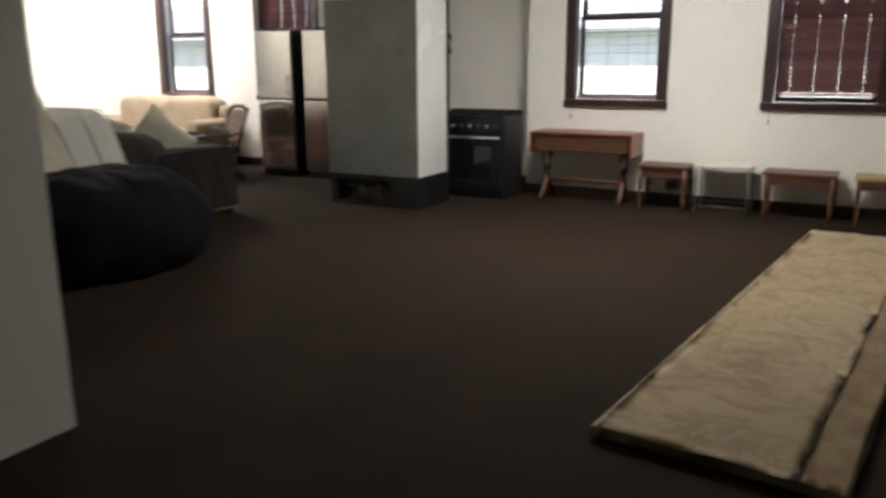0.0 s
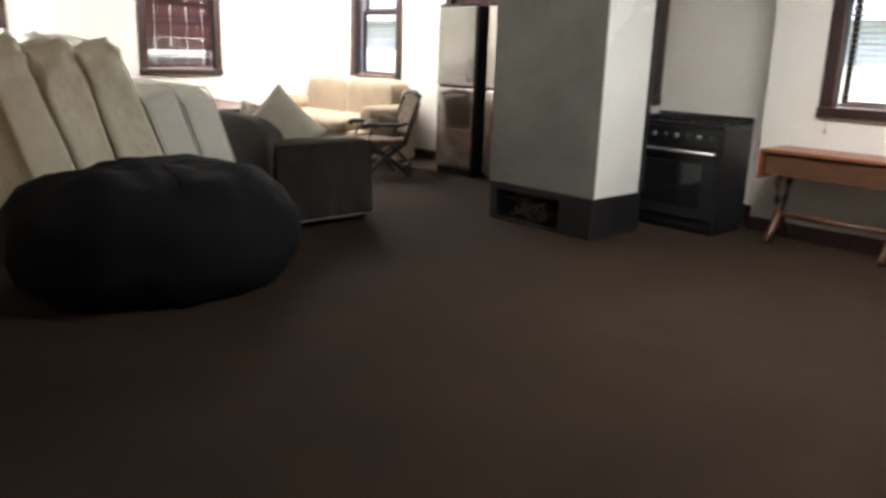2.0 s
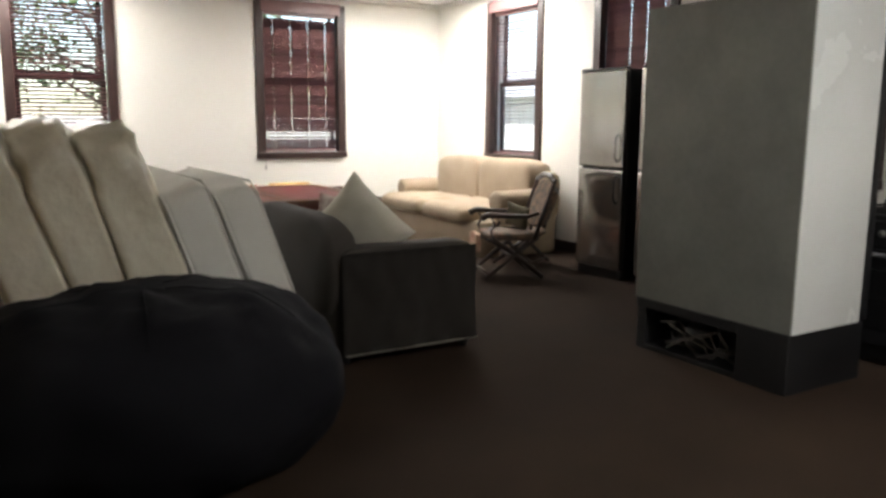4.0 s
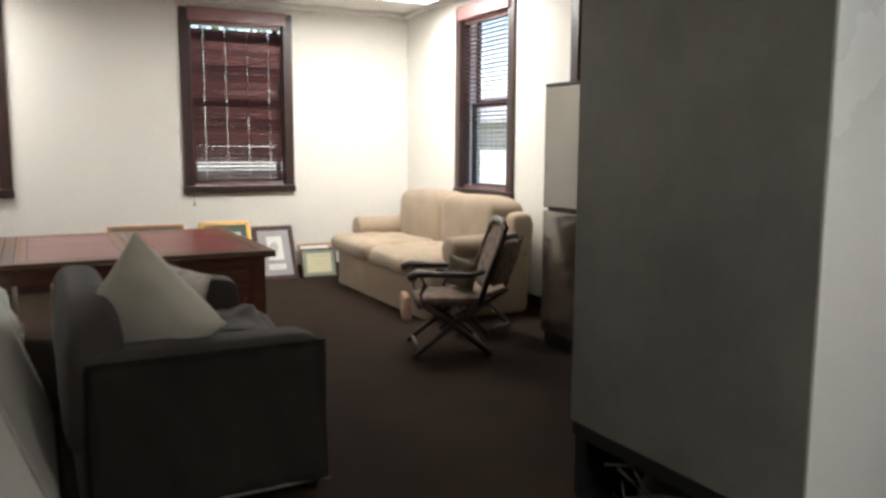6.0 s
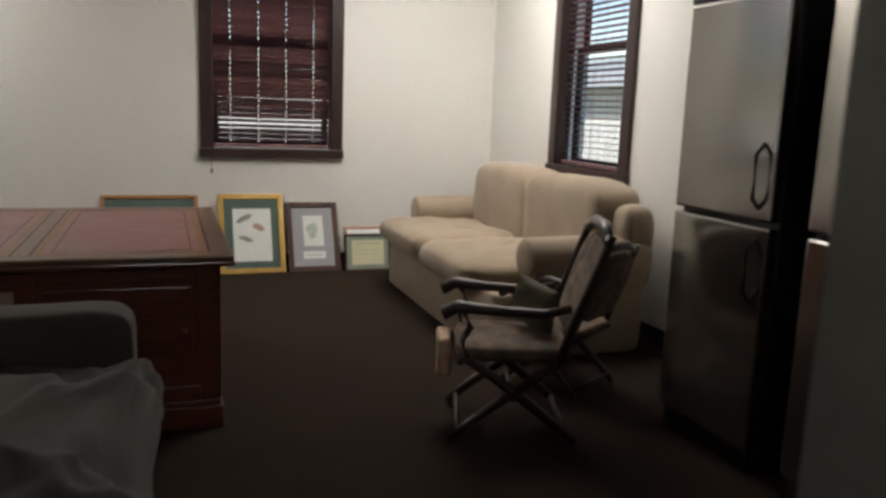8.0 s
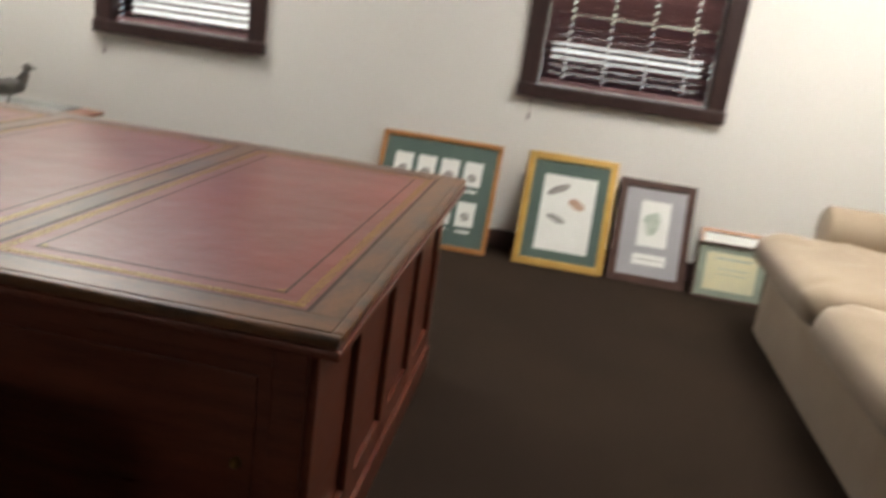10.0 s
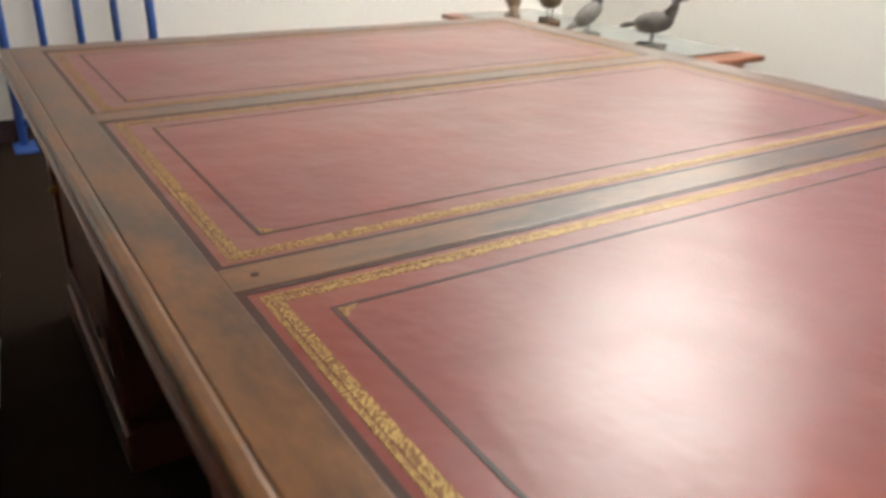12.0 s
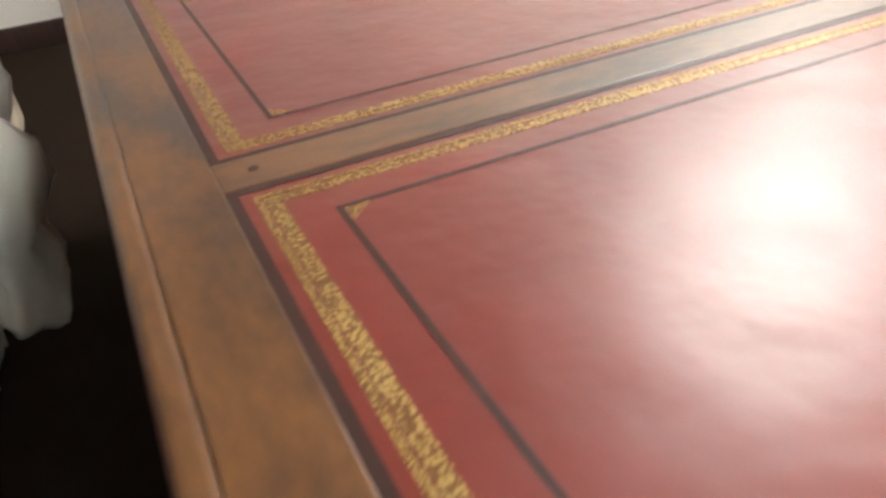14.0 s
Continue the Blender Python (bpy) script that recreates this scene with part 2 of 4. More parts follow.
BIRD_BROWN = material("carved_brown_wood", (0.09, 0.055, 0.03), (0.20, 0.13, 0.075), 22, 0.6, bump=0.3)
BIRD_GREY = material("carved_grey_wood", (0.07, 0.068, 0.065), (0.19, 0.175, 0.15), 18, 0.6, bump=0.3)
BRASS = material("dull_brass", (0.30, 0.19, 0.06), (0.20, 0.12, 0.04), 12, 0.4, 0.8)
BAKELITE = material("brown_plastic", (0.07, 0.05, 0.038), rough=0.5)
LAMP = glowing("lamp_diffuser", (1.0, 0.97, 0.92), LAMP_GLOW)
LAMP_RIM = material("lamp_rim", (0.55, 0.54, 0.52), rough=0.4)
GRASS = material("lawn", (0.05, 0.085, 0.025), (0.09, 0.12, 0.045), 1.5, 0.95, bump=0.8, fine=40)
LEAF = material("leaf", (0.05, 0.10, 0.035), (0.09, 0.14, 0.04), 3, 0.6, bump=0.0)
BARK = material("bark", (0.10, 0.08, 0.06), (0.06, 0.045, 0.035), 8, 0.9, bump=0.8)
FENCE_PAINT = material("weathered_white_fence", (0.60, 0.61, 0.60), (0.50, 0.50, 0.48), 5, 0.7, bump=0.2, by_object=0.1)
ROOF_SHEET = material("pale_roof_sheet", (0.62, 0.65, 0.66), (0.55, 0.58, 0.60), 2, 0.5)
BRICKWORK = material("garden_wall_render", (0.66, 0.65, 0.63), (0.58, 0.57, 0.55), 4, 0.85, bump=0.4)

# ---- mesh helpers ----


def part(name, bm, mat, parent=None, label="", smooth=False):
    me = bpy.data.meshes.new(name)
    bmesh.ops.recalc_face_normals(bm, faces=bm.faces)
    bm.to_mesh(me)
    bm.free()
    me.materials.append(mat)
    if smooth:
        me.shade_smooth()
    ob = new(name, me)
    ob.parent = parent
    if label:
        ob["label"] = label
    return ob


def thing(name, label, category, m=None, group="", kind=""):
    ob = tagged(new(name), label, category, group, kind)
    ob.empty_display_size = 0.1
    if m is not None:
        ob.matrix_basis = m
    return ob


def box(bm, x0, x1, y0, y1, z0, z1, bevel=0.0, m=None, seg=2):
    made = bmesh.ops.create_cube(bm, size=1)["verts"]
    for v in made:
        v.co = Vector((x0 + (v.co.x + 0.5) * (x1 - x0), y0 + (v.co.y + 0.5) * (y1 - y0), z0 + (v.co.z + 0.5) * (z1 - z0)))
    if m is not None:
        for v in made:
            v.co = m @ v.co
    if bevel:
        edges = {e for v in made for e in v.link_edges}
        bmesh.ops.bevel(bm, geom=list(edges), offset=bevel, segments=seg, affect="EDGES", profile=0.6)
    return bm


def boxes(*items, bevel=0.0):
    bm = bmesh.new()
    for it in items:
        box(bm, *it, bevel=bevel)
    return bm


def tube(bm, points, radii, seg=8):
    """A tapered round bar along points."""
    if not hasattr(radii, "__len__"):
        radii = [radii] * len(points)
    rings = []
    for i, p in enumerate(points):
        p = Vector(p)
        a, b = Vector(points[max(i - 1, 0)]), Vector(points[min(i + 1, len(points) - 1)])
        q = (b - a).to_track_quat("Z", "Y")
        rings.append([bm.verts.new(p + q @ Vector((math.cos(k * 2 * math.pi / seg), math.sin(k * 2 * math.pi / seg), 0)) * radii[i]) for k in range(seg)])
    for r, s in zip(rings, rings[1:]):
        for k in range(seg):
            bm.faces.new((r[k], r[(k + 1) % seg], s[(k + 1) % seg], s[k]))
    bm.faces.new(rings[0][::-1])
    bm.faces.new(rings[-1])
    return bm


def blob(bm, c, r, e=(0.5, 0.5), n=(32, 18), wrinkle=0.0, size=4.0, m=None, seed=0.0, flat_base=False):
    """A stuffed, rounded block: a superellipsoid with soft wrinkles."""
    def power(v, k):
        return math.copysign(abs(v) ** k, v)
    rows = []
    for i in range(n[1] + 1):
        f = -math.pi / 2 + math.pi * i / n[1]
        row = []
        for j in range(n[0]):
            th = 2 * math.pi * j / n[0]
            k = e[0] * 0.5 if flat_base and f < 0 else e[0]
            d = Vector((power(math.cos(f), k) * power(math.cos(th), e[1]), power(math.cos(f), k) * power(math.sin(th), e[1]), power(math.sin(f), e[0])))
            v = Vector((d.x * r[0], d.y * r[1], d.z * r[2]))
            if wrinkle:
                v += Vector(d).normalized() * wrinkle * (noise.noise(v * size + Vector((seed, seed * 2, 0))) + 0.5 * noise.noise(v * size * 2.7 + Vector((seed, 0, 5))))
            if flat_base and v.z < -r[2] * 0.82:
                v.z = -r[2] * 0.82
            v += Vector(c)
            row.append(bm.verts.new(m @ v if m is not None else v))
            if i in (0, n[1]):
                break
        rows.append(row)
    for a, b in zip(rows, rows[1:]):
        for j in range(n[0]):
            k = (j + 1) % n[0]
            if len(a) == 1:
                bm.faces.new((a[0], b[k], b[j]))
            elif len(b) == 1:
                bm.faces.new((a[j], a[k], b[0]))
            else:
                bm.faces.new((a[j], a[k], b[k], b[j]))
    return bm


def lathe(bm, profile, c=(0, 0, 0), seg=20):
    rings = [[bm.verts.new((c[0] + r * math.cos(2 * math.pi * k / seg), c[1] + r * math.sin(2 * math.pi * k / seg), c[2] + z)) for k in range(seg)] for r, z in profile]
    for a, b in zip(rings, rings[1:]):
        for k in range(seg):
            bm.faces.new((a[k], a[(k + 1) % seg], b[(k + 1) % seg], b[k]))
    bm.faces.new(rings[0][::-1])
    bm.faces.new(rings[-1])
    return bm


# ---- the room ----
EAST, NORTH, NEAR_EAST, WEST, TOP = 10.085, 10.505, 9.58, 3.11, 3.0
SILL, HEAD = 0.96, 2.87
part("floor", boxes((-1.8, 10.4, -3.4, 10.8, -0.1, 0.0)), CARPET)
tagged(bpy.data.objects["floor"], "dark brown worn wall-to-wall carpet", "floor", kind="structure")
part("ceiling", boxes((-1.8, 10.4, -3.4, 10.8, TOP, TOP + 0.15)), CEILING_PAINT)
tagged(bpy.data.objects["ceiling"], "plain white painted plaster ceiling", "ceiling", kind="structure")


def wall(name, axis, at, deep, u0, u1, openings, label="warm white painted plaster wall"):
    """A wall along x or y, with window openings (u0, u1, z0, z1)."""
    bm = bmesh.new()

    def piece(a, b, z0, z1):
        if b - a > 1e-4 and z1 - z0 > 1e-4:
            if axis == "x":
                box(bm, a, b, at, at + deep, z0, z1)
            else:
                box(bm, at, at + deep, a, b, z0, z1)
    u = u0
    for a, b, z0, z1 in sorted(openings):
        piece(u, a, 0, TOP)
        piece(a, b, 0, z0)
        piece(a, b, z1, TOP)
        u = b
    piece(u, u1, 0, TOP)
    return tagged(part(name, bm, PAINT), label, "wall", kind="structure")


NORTH_WINDOWS = [(4.76, 5.87), (7.49, 8.66)]
EAST_WINDOWS = [(4.12, 5.22), (6.13, 7.25), (8.14, 9.25)]
NEAR_WINDOWS = [(-0.77, 0.31), (1.25, 2.34)]
wall("wall_north", "x", NORTH, 0.28, WEST - 0.25, EAST + 0.28, [(a, b, SILL, HEAD) for a, b in NORTH_WINDOWS])
wall("wall_east", "y", EAST, 0.28, 2.80, NORTH, [(a, b, SILL, HEAD) for a, b in EAST_WINDOWS])
wall("wall_east_near", "y", NEAR_EAST, 0.28, -3.2, 2.80, [(a, b, SILL + 0.05, HEAD + 0.03) for a, b in NEAR_WINDOWS])
part("wall_east_step", boxes((NEAR_EAST + 0.28, EAST + 0.28, 2.55, 2.80, 0, TOP)), PAINT)
tagged(bpy.data.objects["wall_east_step"], "warm white painted return of the wall", "wall", kind="structure")
wall("wall_west", "y", WEST - 0.25, 0.25, 2.05, NORTH, [])
wall("wall_partition", "x", 2.05, 0.2, -1.5, WEST - 0.25, [], "grey-white painted partition wall beside the entrance")
wall("wall_far_west", "y", -1.7, 0.2, -3.2, 2.25, [])
wall("wall_south", "x", -3.4, 0.2, -1.7, NEAR_EAST + 0.28, [])


def skirting(name, x0, x1, y0, y1):
    tagged(part(name, boxes((x0, x1, y0, y1, 0, 0.11), bevel=0.006), DARK_MAHOGANY), "dark stained skirting board", "skirting", kind="structure")


skirting("baseboard", WEST, EAST, NORTH - 0.02, NORTH - 0.001)
skirting("baseboard", EAST - 0.02, EAST - 0.001, 2.82, NORTH - 0.021)
skirting("baseboard", NEAR_EAST - 0.02, NEAR_EAST - 0.001, -3.2, 2.80)
skirting("baseboard", WEST + 0.001, WEST + 0.02, 2.06, NORTH - 0.021)
bm = boxes((WEST, EAST, NORTH - 0.07, NORTH - 0.002, TOP - 0.06, TOP - 0.002), (EAST - 0.07, EAST - 0.002, 2.82, NORTH - 0.07, TOP - 0.06, TOP - 0.002), (NEAR_EAST - 0.07, NEAR_EAST - 0.002, -3.2, 2.80, TOP - 0.06, TOP - 0.002), bevel=0.02)
tagged(part("trim", bm, CEILING_PAINT), "white plaster cornice under the ceiling", "cornice", kind="structure")

# ---- windows and blinds ----
SLAT_MESHES = {}


def slat_mesh(width):
    """One slightly bowed wooden slat with small slots for its cords."""
    if width in SLAT_MESHES:
        return SLAT_MESHES[width]
    bm = bmesh.new()
    holes = [0.14, 0.38, 0.62, 0.86]
    us = [0.0]
    for h in holes:
        us += [h * width - 0.005, h * width + 0.005]
    us.append(width)
    vs = [(-0.025, 0.0), (-0.010, 0.0022), (0.010, 0.0022), (0.025, 0.0)]
    grid = [[bm.verts.new((u, y, z)) for y, z in vs] for u in us]
    for i in range(len(us) - 1):
        for j in range(3):
            if i % 2 == 1 and j == 1:
                continue
            bm.faces.new((grid[i][j], grid[i + 1][j], grid[i + 1][j + 1], grid[i][j + 1]))
    bmesh.ops.solidify(bm, geom=bm.faces[:], thickness=0.0025)
    me = bpy.data.meshes.new("slat")
    bm.to_mesh(me)
    bm.free()
    me.materials.append(SLAT)
    SLAT_MESHES[width] = me
    return me


def window(number, m, w, h, tilt, drop=1.0, gaps=(), word="", jitter=3.0):
    """Sash window in a dark wooden frame with its venetian blind; x along the wall, y outwards, z up from the opening's foot."""
    win = thing("window_%d" % number, "dark mahogany sash window " + word, "window", m, kind="structure")
    f = 0.095
    for name, b in (("window_frame", (-0.012, f, -0.03, 0.10, 0.0, h)), ("window_frame", (w - f, w + 0.012, -0.03, 0.10, 0.0, h)), ("window_frame", (f, w - f, -0.03, 0.10, h - f, h + 0.01)), ("window_sill", (-0.02, w + 0.02, -0.045, 0.12, -0.012, 0.065))):
        if name == "window_frame" and b[4] == 0.0:
            b = b[:4] + (0.066, b[5] + (0.01 if b[1] - b[0] < 0.2 else 0))
        part(name, boxes(b, bevel=0.008), DARK_MAHOGANY, win)
    mid = h * 0.5
    for x0, x1, z0, z1, y in ((f, w - f, 0.066, mid, 0.12), (f, w - f, mid - 0.03, h - f, 0.165)):
        s = 0.05
        sash = part("sash", boxes((x0, x0 + s, y, y + 0.04, z0, z1), (x1 - s, x1, y, y + 0.04, z0, z1), (x0 + s, x1 - s, y, y + 0.04, z0, z0 + s), (x0 + s, x1 - s, y, y + 0.04, z1 - s, z1), bevel=0.005), DARK_MAHOGANY, win)
        pane = part("pane", boxes((x0 + s, x1 - s, y + 0.017, y + 0.022, z0 + s, z1 - s)), GLASS, sash, "clear window glass")
        pane.visible_shadow = False
    state = "closed" if abs(tilt) > 45 else "open"
    blind = thing("venetian_blind", "red-brown wooden venetian blind with %s slats, lowered over the window" % state, "blind", m, "venetian blinds")
    bw = w - 2 * f - 0.012
    part("headrail", boxes((f + 0.004, w - f - 0.004, 0.02, 0.085, h - f - 0.065, h - f - 0.002), bevel=0.004), SLAT, blind)
    part("valance", boxes((f - 0.03, w - f + 0.03, -0.05, -0.032, h - f - 0.03, h + 0.02), bevel=0.005), SLAT, blind)
    top, foot = h - f - 0.075, 0.066 + 0.03 + (1 - drop) * (h - 0.3)
    count = int((top - foot) / 0.0425)
    me = slat_mesh(round(bw, 3))
    for i in range(count):
        s = new("slat", me)
        s.parent = blind
        a = tilt + random.uniform(-jitter, jitter)
        if i in gaps:
            a = -36 + random.uniform(-5, 5)
        s.matrix_basis = pose(f + 0.006, 0.052, foot + 0.03 + i * 0.0425, a, random.uniform(-0.15, 0.15), 0)
    part("bottom_rail", boxes((f + 0.006, w - f - 0.006, 0.03, 0.075, foot - 0.022, foot + 0.004), bevel=0.006), SLAT, blind)
    for k in (0.14, 0.38, 0.62, 0.86):
        for y in (0.024, 0.08):
            part("ladder_cord", tube(bmesh.new(), [(f + k * bw, y, foot), (f + k * bw, y, top)], 0.0012, 4), CORD, blind)
    bm = bmesh.new()
    tube(bm, [(f + 0.01, -0.036, h - 0.15), (f - 0.015, -0.038, 0.5), (f - 0.02, -0.05, -0.1)], 0.0018, 5)
    lathe(bm, [(0.003, 0.0), (0.009, -0.012), (0.007, -0.04), (0.002, -0.045)], (f - 0.02, -0.05, -0.1), 8)
    part("pull_cord", bm, CORD, blind, "hanging pull cord with a wooden toggle")
    return win


H = HEAD - SILL
window(1, pose(4.76, NORTH, SILL), 1.11, H, -30, word="with daylight showing between the slats")
window(2, pose(7.49, NORTH, SILL), 1.17, H, -58, gaps=(3, 4), word="darkened by its closed blind")
for n, (a, b), tilt, gaps, jit in ((5, EAST_WINDOWS[0], -64, (), 2), (4, EAST_WINDOWS[1], -64, (), 2), (3, EAST_WINDOWS[2], -12, (), 2)):
    window(n, pose(EAST, b, SILL, 0, 0, -90), b - a, H, tilt, gaps=gaps, word="beside the cream sofa" if n == 3 else "behind the refrigerators", jitter=jit)
window(6, pose(NEAR_EAST, 2.34, SILL + 0.05, 0, 0, -90), 1.09, H - 0.02, -6, word="above the drop-leaf table")
window(7, pose(NEAR_EAST, 0.31, SILL + 0.05, 0, 0, -90), 1.08, H - 0.02, -64, drop=0.965, word="above the row of low stools")


def ceiling_light(x, y, h=0.75, along=0):
    g = h - 0.03
    lamp = thing("ceiling_light", "square opal ceiling light panel, switched on, the southern one added unseen", "lamp", pose(x, y, TOP, 0, 0, along), "ceiling lights")
    for b in ((-h, h, -h, -g), (-h, h, g, h), (-h, -g, -g, g), (g, h, -g, g)):
        part("frame", boxes((*b, -0.06, -0.002), bevel=0.004), LAMP_RIM, lamp)
    part("diffuser", boxes((0.001 - g, g - 0.001, 0.001 - g, g - 0.001, -0.05, -0.004)), LAMP, lamp)


ceiling_light(9.1, 8.75)
ceiling_light(4.95, 9.8, 0.63)
# Added to light the near east wall and rug; no lamp is known there.
ceiling_light(7.2, 1.1, 0.63)

# ---- the leather-topped desk ----


def desk():
    x0, x1, y0, y1, z = 5.064, 7.46, 6.983, 8.60, 0.77
    d = thing("partners_desk", "large mahogany pedestal desk with three gilt-tooled red leather panels", "desk")
    panels = [(5.152, 5.852), (5.912, 6.612), (6.672, 7.372)]
    py0, py1 = 7.074, 8.508
    top = part("desktop", boxes((x0 + 0.004, x1 - 0.004, y0 + 0.004, y1 - 0.004, z - 0.045, z - 0.004), bevel=0.004), DESK_WOOD, d)
    part("edge_moulding", boxes((x0, x1, y0, y0 + 0.022, z - 0.020, z - 0.0005), (x0, x1, y1 - 0.022, y1, z - 0.020, z - 0.0005), (x0, x0 + 0.022, y0 + 0.022, y1 - 0.022, z - 0.020, z - 0.0005), (x1 - 0.022, x1, y0 + 0.022, y1 - 0.022, z - 0.020, z - 0.0005), bevel=0.006), DESK_WOOD, top)
    part("edge_moulding", boxes((x0 - 0.006, x1 + 0.006, y0 - 0.006, y0 + 0.01, z - 0.046, z - 0.024), (x0 - 0.006, x1 + 0.006, y1 - 0.01, y1 + 0.006, z - 0.046, z - 0.024), (x0 - 0.006, x0 + 0.01, y0 + 0.01, y1 - 0.01, z - 0.046, z - 0.024), (x1 - 0.01, x1 + 0.006, y0 + 0.01, y1 - 0.01, z - 0.046, z - 0.024), bevel=0.007), MAHOGANY, top)
    # wooden borders stand slightly proud of the leather
    part("border", boxes((x0 + 0.022, x1 - 0.022, y0 + 0.022, py0, z - 0.005, z), bevel=0.0015), DESK_WOOD, top)
    part("border", boxes((x0 + 0.022, x1 - 0.022, py1, y1 - 0.022, z - 0.005, z), bevel=0.0015), DESK_WOOD, top)
    xs = [x0 + 0.022] + [v for p in panels for v in p] + [x1 - 0.022]
    for a, b in zip(xs[::2], xs[1::2]):
        part("crossband", boxes((a, b, py0, py1, z - 0.005, z), bevel=0.0015), DESK_WOOD_Y, top)
    bm = bmesh.new()
    lathe(bm, [(0.006, -0.004), (0.005, 0.0006)], (6.640, 7.108, z), 10)
    part("plug_hole", bm, TOOLED, top)

    def ring(a, b, c, e, wide, h0, h1, mat, name, parent):
        for piece in ((a, b, c, c + wide, h0, h1), (a, b, e - wide, e, h0, h1), (a, a + wide, c + wide, e - wide, h0, h1), (b - wide, b, c + wide, e - wide, h0, h1)):
            part(name, boxes(piece), mat, parent)
    for a, b in panels:
        leather = part("leather_panel", boxes((a, b, py0, py1, z - 0.0045, z - 0.0015)), LEATHER, top, "glossy red leather writing surface")
        g = 0.020
        ring(a, b, py0, py1, 0.010, z - 0.0014, z - 0.0009, TOOLED, "dark_margin", leather)
        ring(a + g, b - g, py0 + g, py1 - g, 0.0062, z - 0.0014, z - 0.0008, GILT_FINE, "gilt_line", leather)
        ring(a + g + 0.0078, b - g - 0.0078, py0 + g + 0.0078, py1 - g - 0.0078, 0.0125, z - 0.0014, z - 0.0008, GILT, "gilt_band", leather)
        i = g + 0.055
        ring(a + i, b - i, py0 + i, py1 - i, 0.0055, z - 0.0014, z - 0.0010, TOOLED, "tooled_line", leather)
        for cx, sx in ((a + i + 0.006, 1), (b - i - 0.006, -1)):
            for cy, sy in ((py0 + i + 0.006, 1), (py1 - i - 0.006, -1)):
                bm = bmesh.new()
                low, high = [[bm.verts.new((px, py, h)) for px, py in ((cx, cy), (cx + sx * 0.022, cy), (cx, cy + sy * 0.022))] for h in (z - 0.0014, z - 0.0007)]
                bm.faces.new(low[::-1])
                bm.faces.new(high)
                for q in range(3):
                    bm.faces.new((low[q], low[(q + 1) % 3], high[(q + 1) % 3], high[q]))
                part("corner_ornament", bm, GILT_FINE, leather)
    # pedestals with framed panels, a plinth all round and drawer fronts
    for px0, px1 in ((x0 + 0.07, 5.90), (6.62, x1 - 0.07)):
        ped = part("pedestal", boxes((px0, px1, y0 + 0.07, y1 - 0.07, 0.10, z - 0.046)), MAHOGANY, d)
        part("plinth", boxes((px0 - 0.025, px1 + 0.025, y0 + 0.045, y1 - 0.045, 0.0, 0.10), bevel=0.008), MAHOGANY, ped)
        part("plinth_moulding", boxes((px0 - 0.014, px1 + 0.014, y0 + 0.056, y1 - 0.056, 0.10, 0.125), bevel=0.008), MAHOGANY, ped)
        out = px1 > 6
        fx = (px1, px1 + 0.018) if out else (px0 - 0.018, px0)
        n = 4
        span = (y1 - y0 - 0.14)
        for k in range(n + 1):
            c = y0 + 0.07 + span * k / n
            part("stile", boxes((fx[0], fx[1], max(c - 0.045, y0 + 0.07), min(c + 0.045, y1 - 0.07), 0.125, z - 0.05), bevel=0.005), MAHOGANY, ped)
        part("rail", boxes((fx[0], fx[1] - 0.002, y0 + 0.07, y1 - 0.07, z - 0.12, z - 0.05), bevel=0.004), MAHOGANY, ped)
        part("rail", boxes((fx[0], fx[1] - 0.002, y0 + 0.07, y1 - 0.07, 0.126, 0.19), bevel=0.004), MAHOGANY, ped)
        for yy, sgn in ((y0 + 0.07, -1), (y1 - 0.07, 1)):
            a, b = sorted((yy, yy + sgn * 0.016))
            for bx in ((px0, px0 + 0.07, 0.125, z - 0.05), (px1 - 0.07, px1, 0.125, z - 0.05), (px0 + 0.07, px1 - 0.07, z - 0.11, z - 0.05), (px0 + 0.07, px1 - 0.07, 0.125, 0.19)):
                part("door_frame", boxes((bx[0], bx[1], a, b, bx[2], bx[3]), bevel=0.004), MAHOGANY, ped)
            door = part("door_panel", boxes((px0 + 0.10, px1 - 0.10, *sorted((yy, yy + sgn * 0.008)), 0.22, z - 0.14), bevel=0.004), MAHOGANY, ped)
            bm = bmesh.new()
            blob(bm, (px1 - 0.13 if out else px0 + 0.13, yy + sgn * 0.018, 0.44), (0.012, 0.014, 0.012), (1, 1), (10, 6))
            part("knob", bm, BRASS, door, "small brass knob")
    part("frieze", boxes((5.90, 6.62, y0 + 0.075, y0 + 0.10, z - 0.14, z - 0.046), bevel=0.004), MAHOGANY, d)
    part("frieze", boxes((5.90, 6.62, y1 - 0.10, y1 - 0.075, z - 0.14, z - 0.046), bevel=0.004), MAHOGANY, d)


desk()

# ---- refrigerators and cooker ----


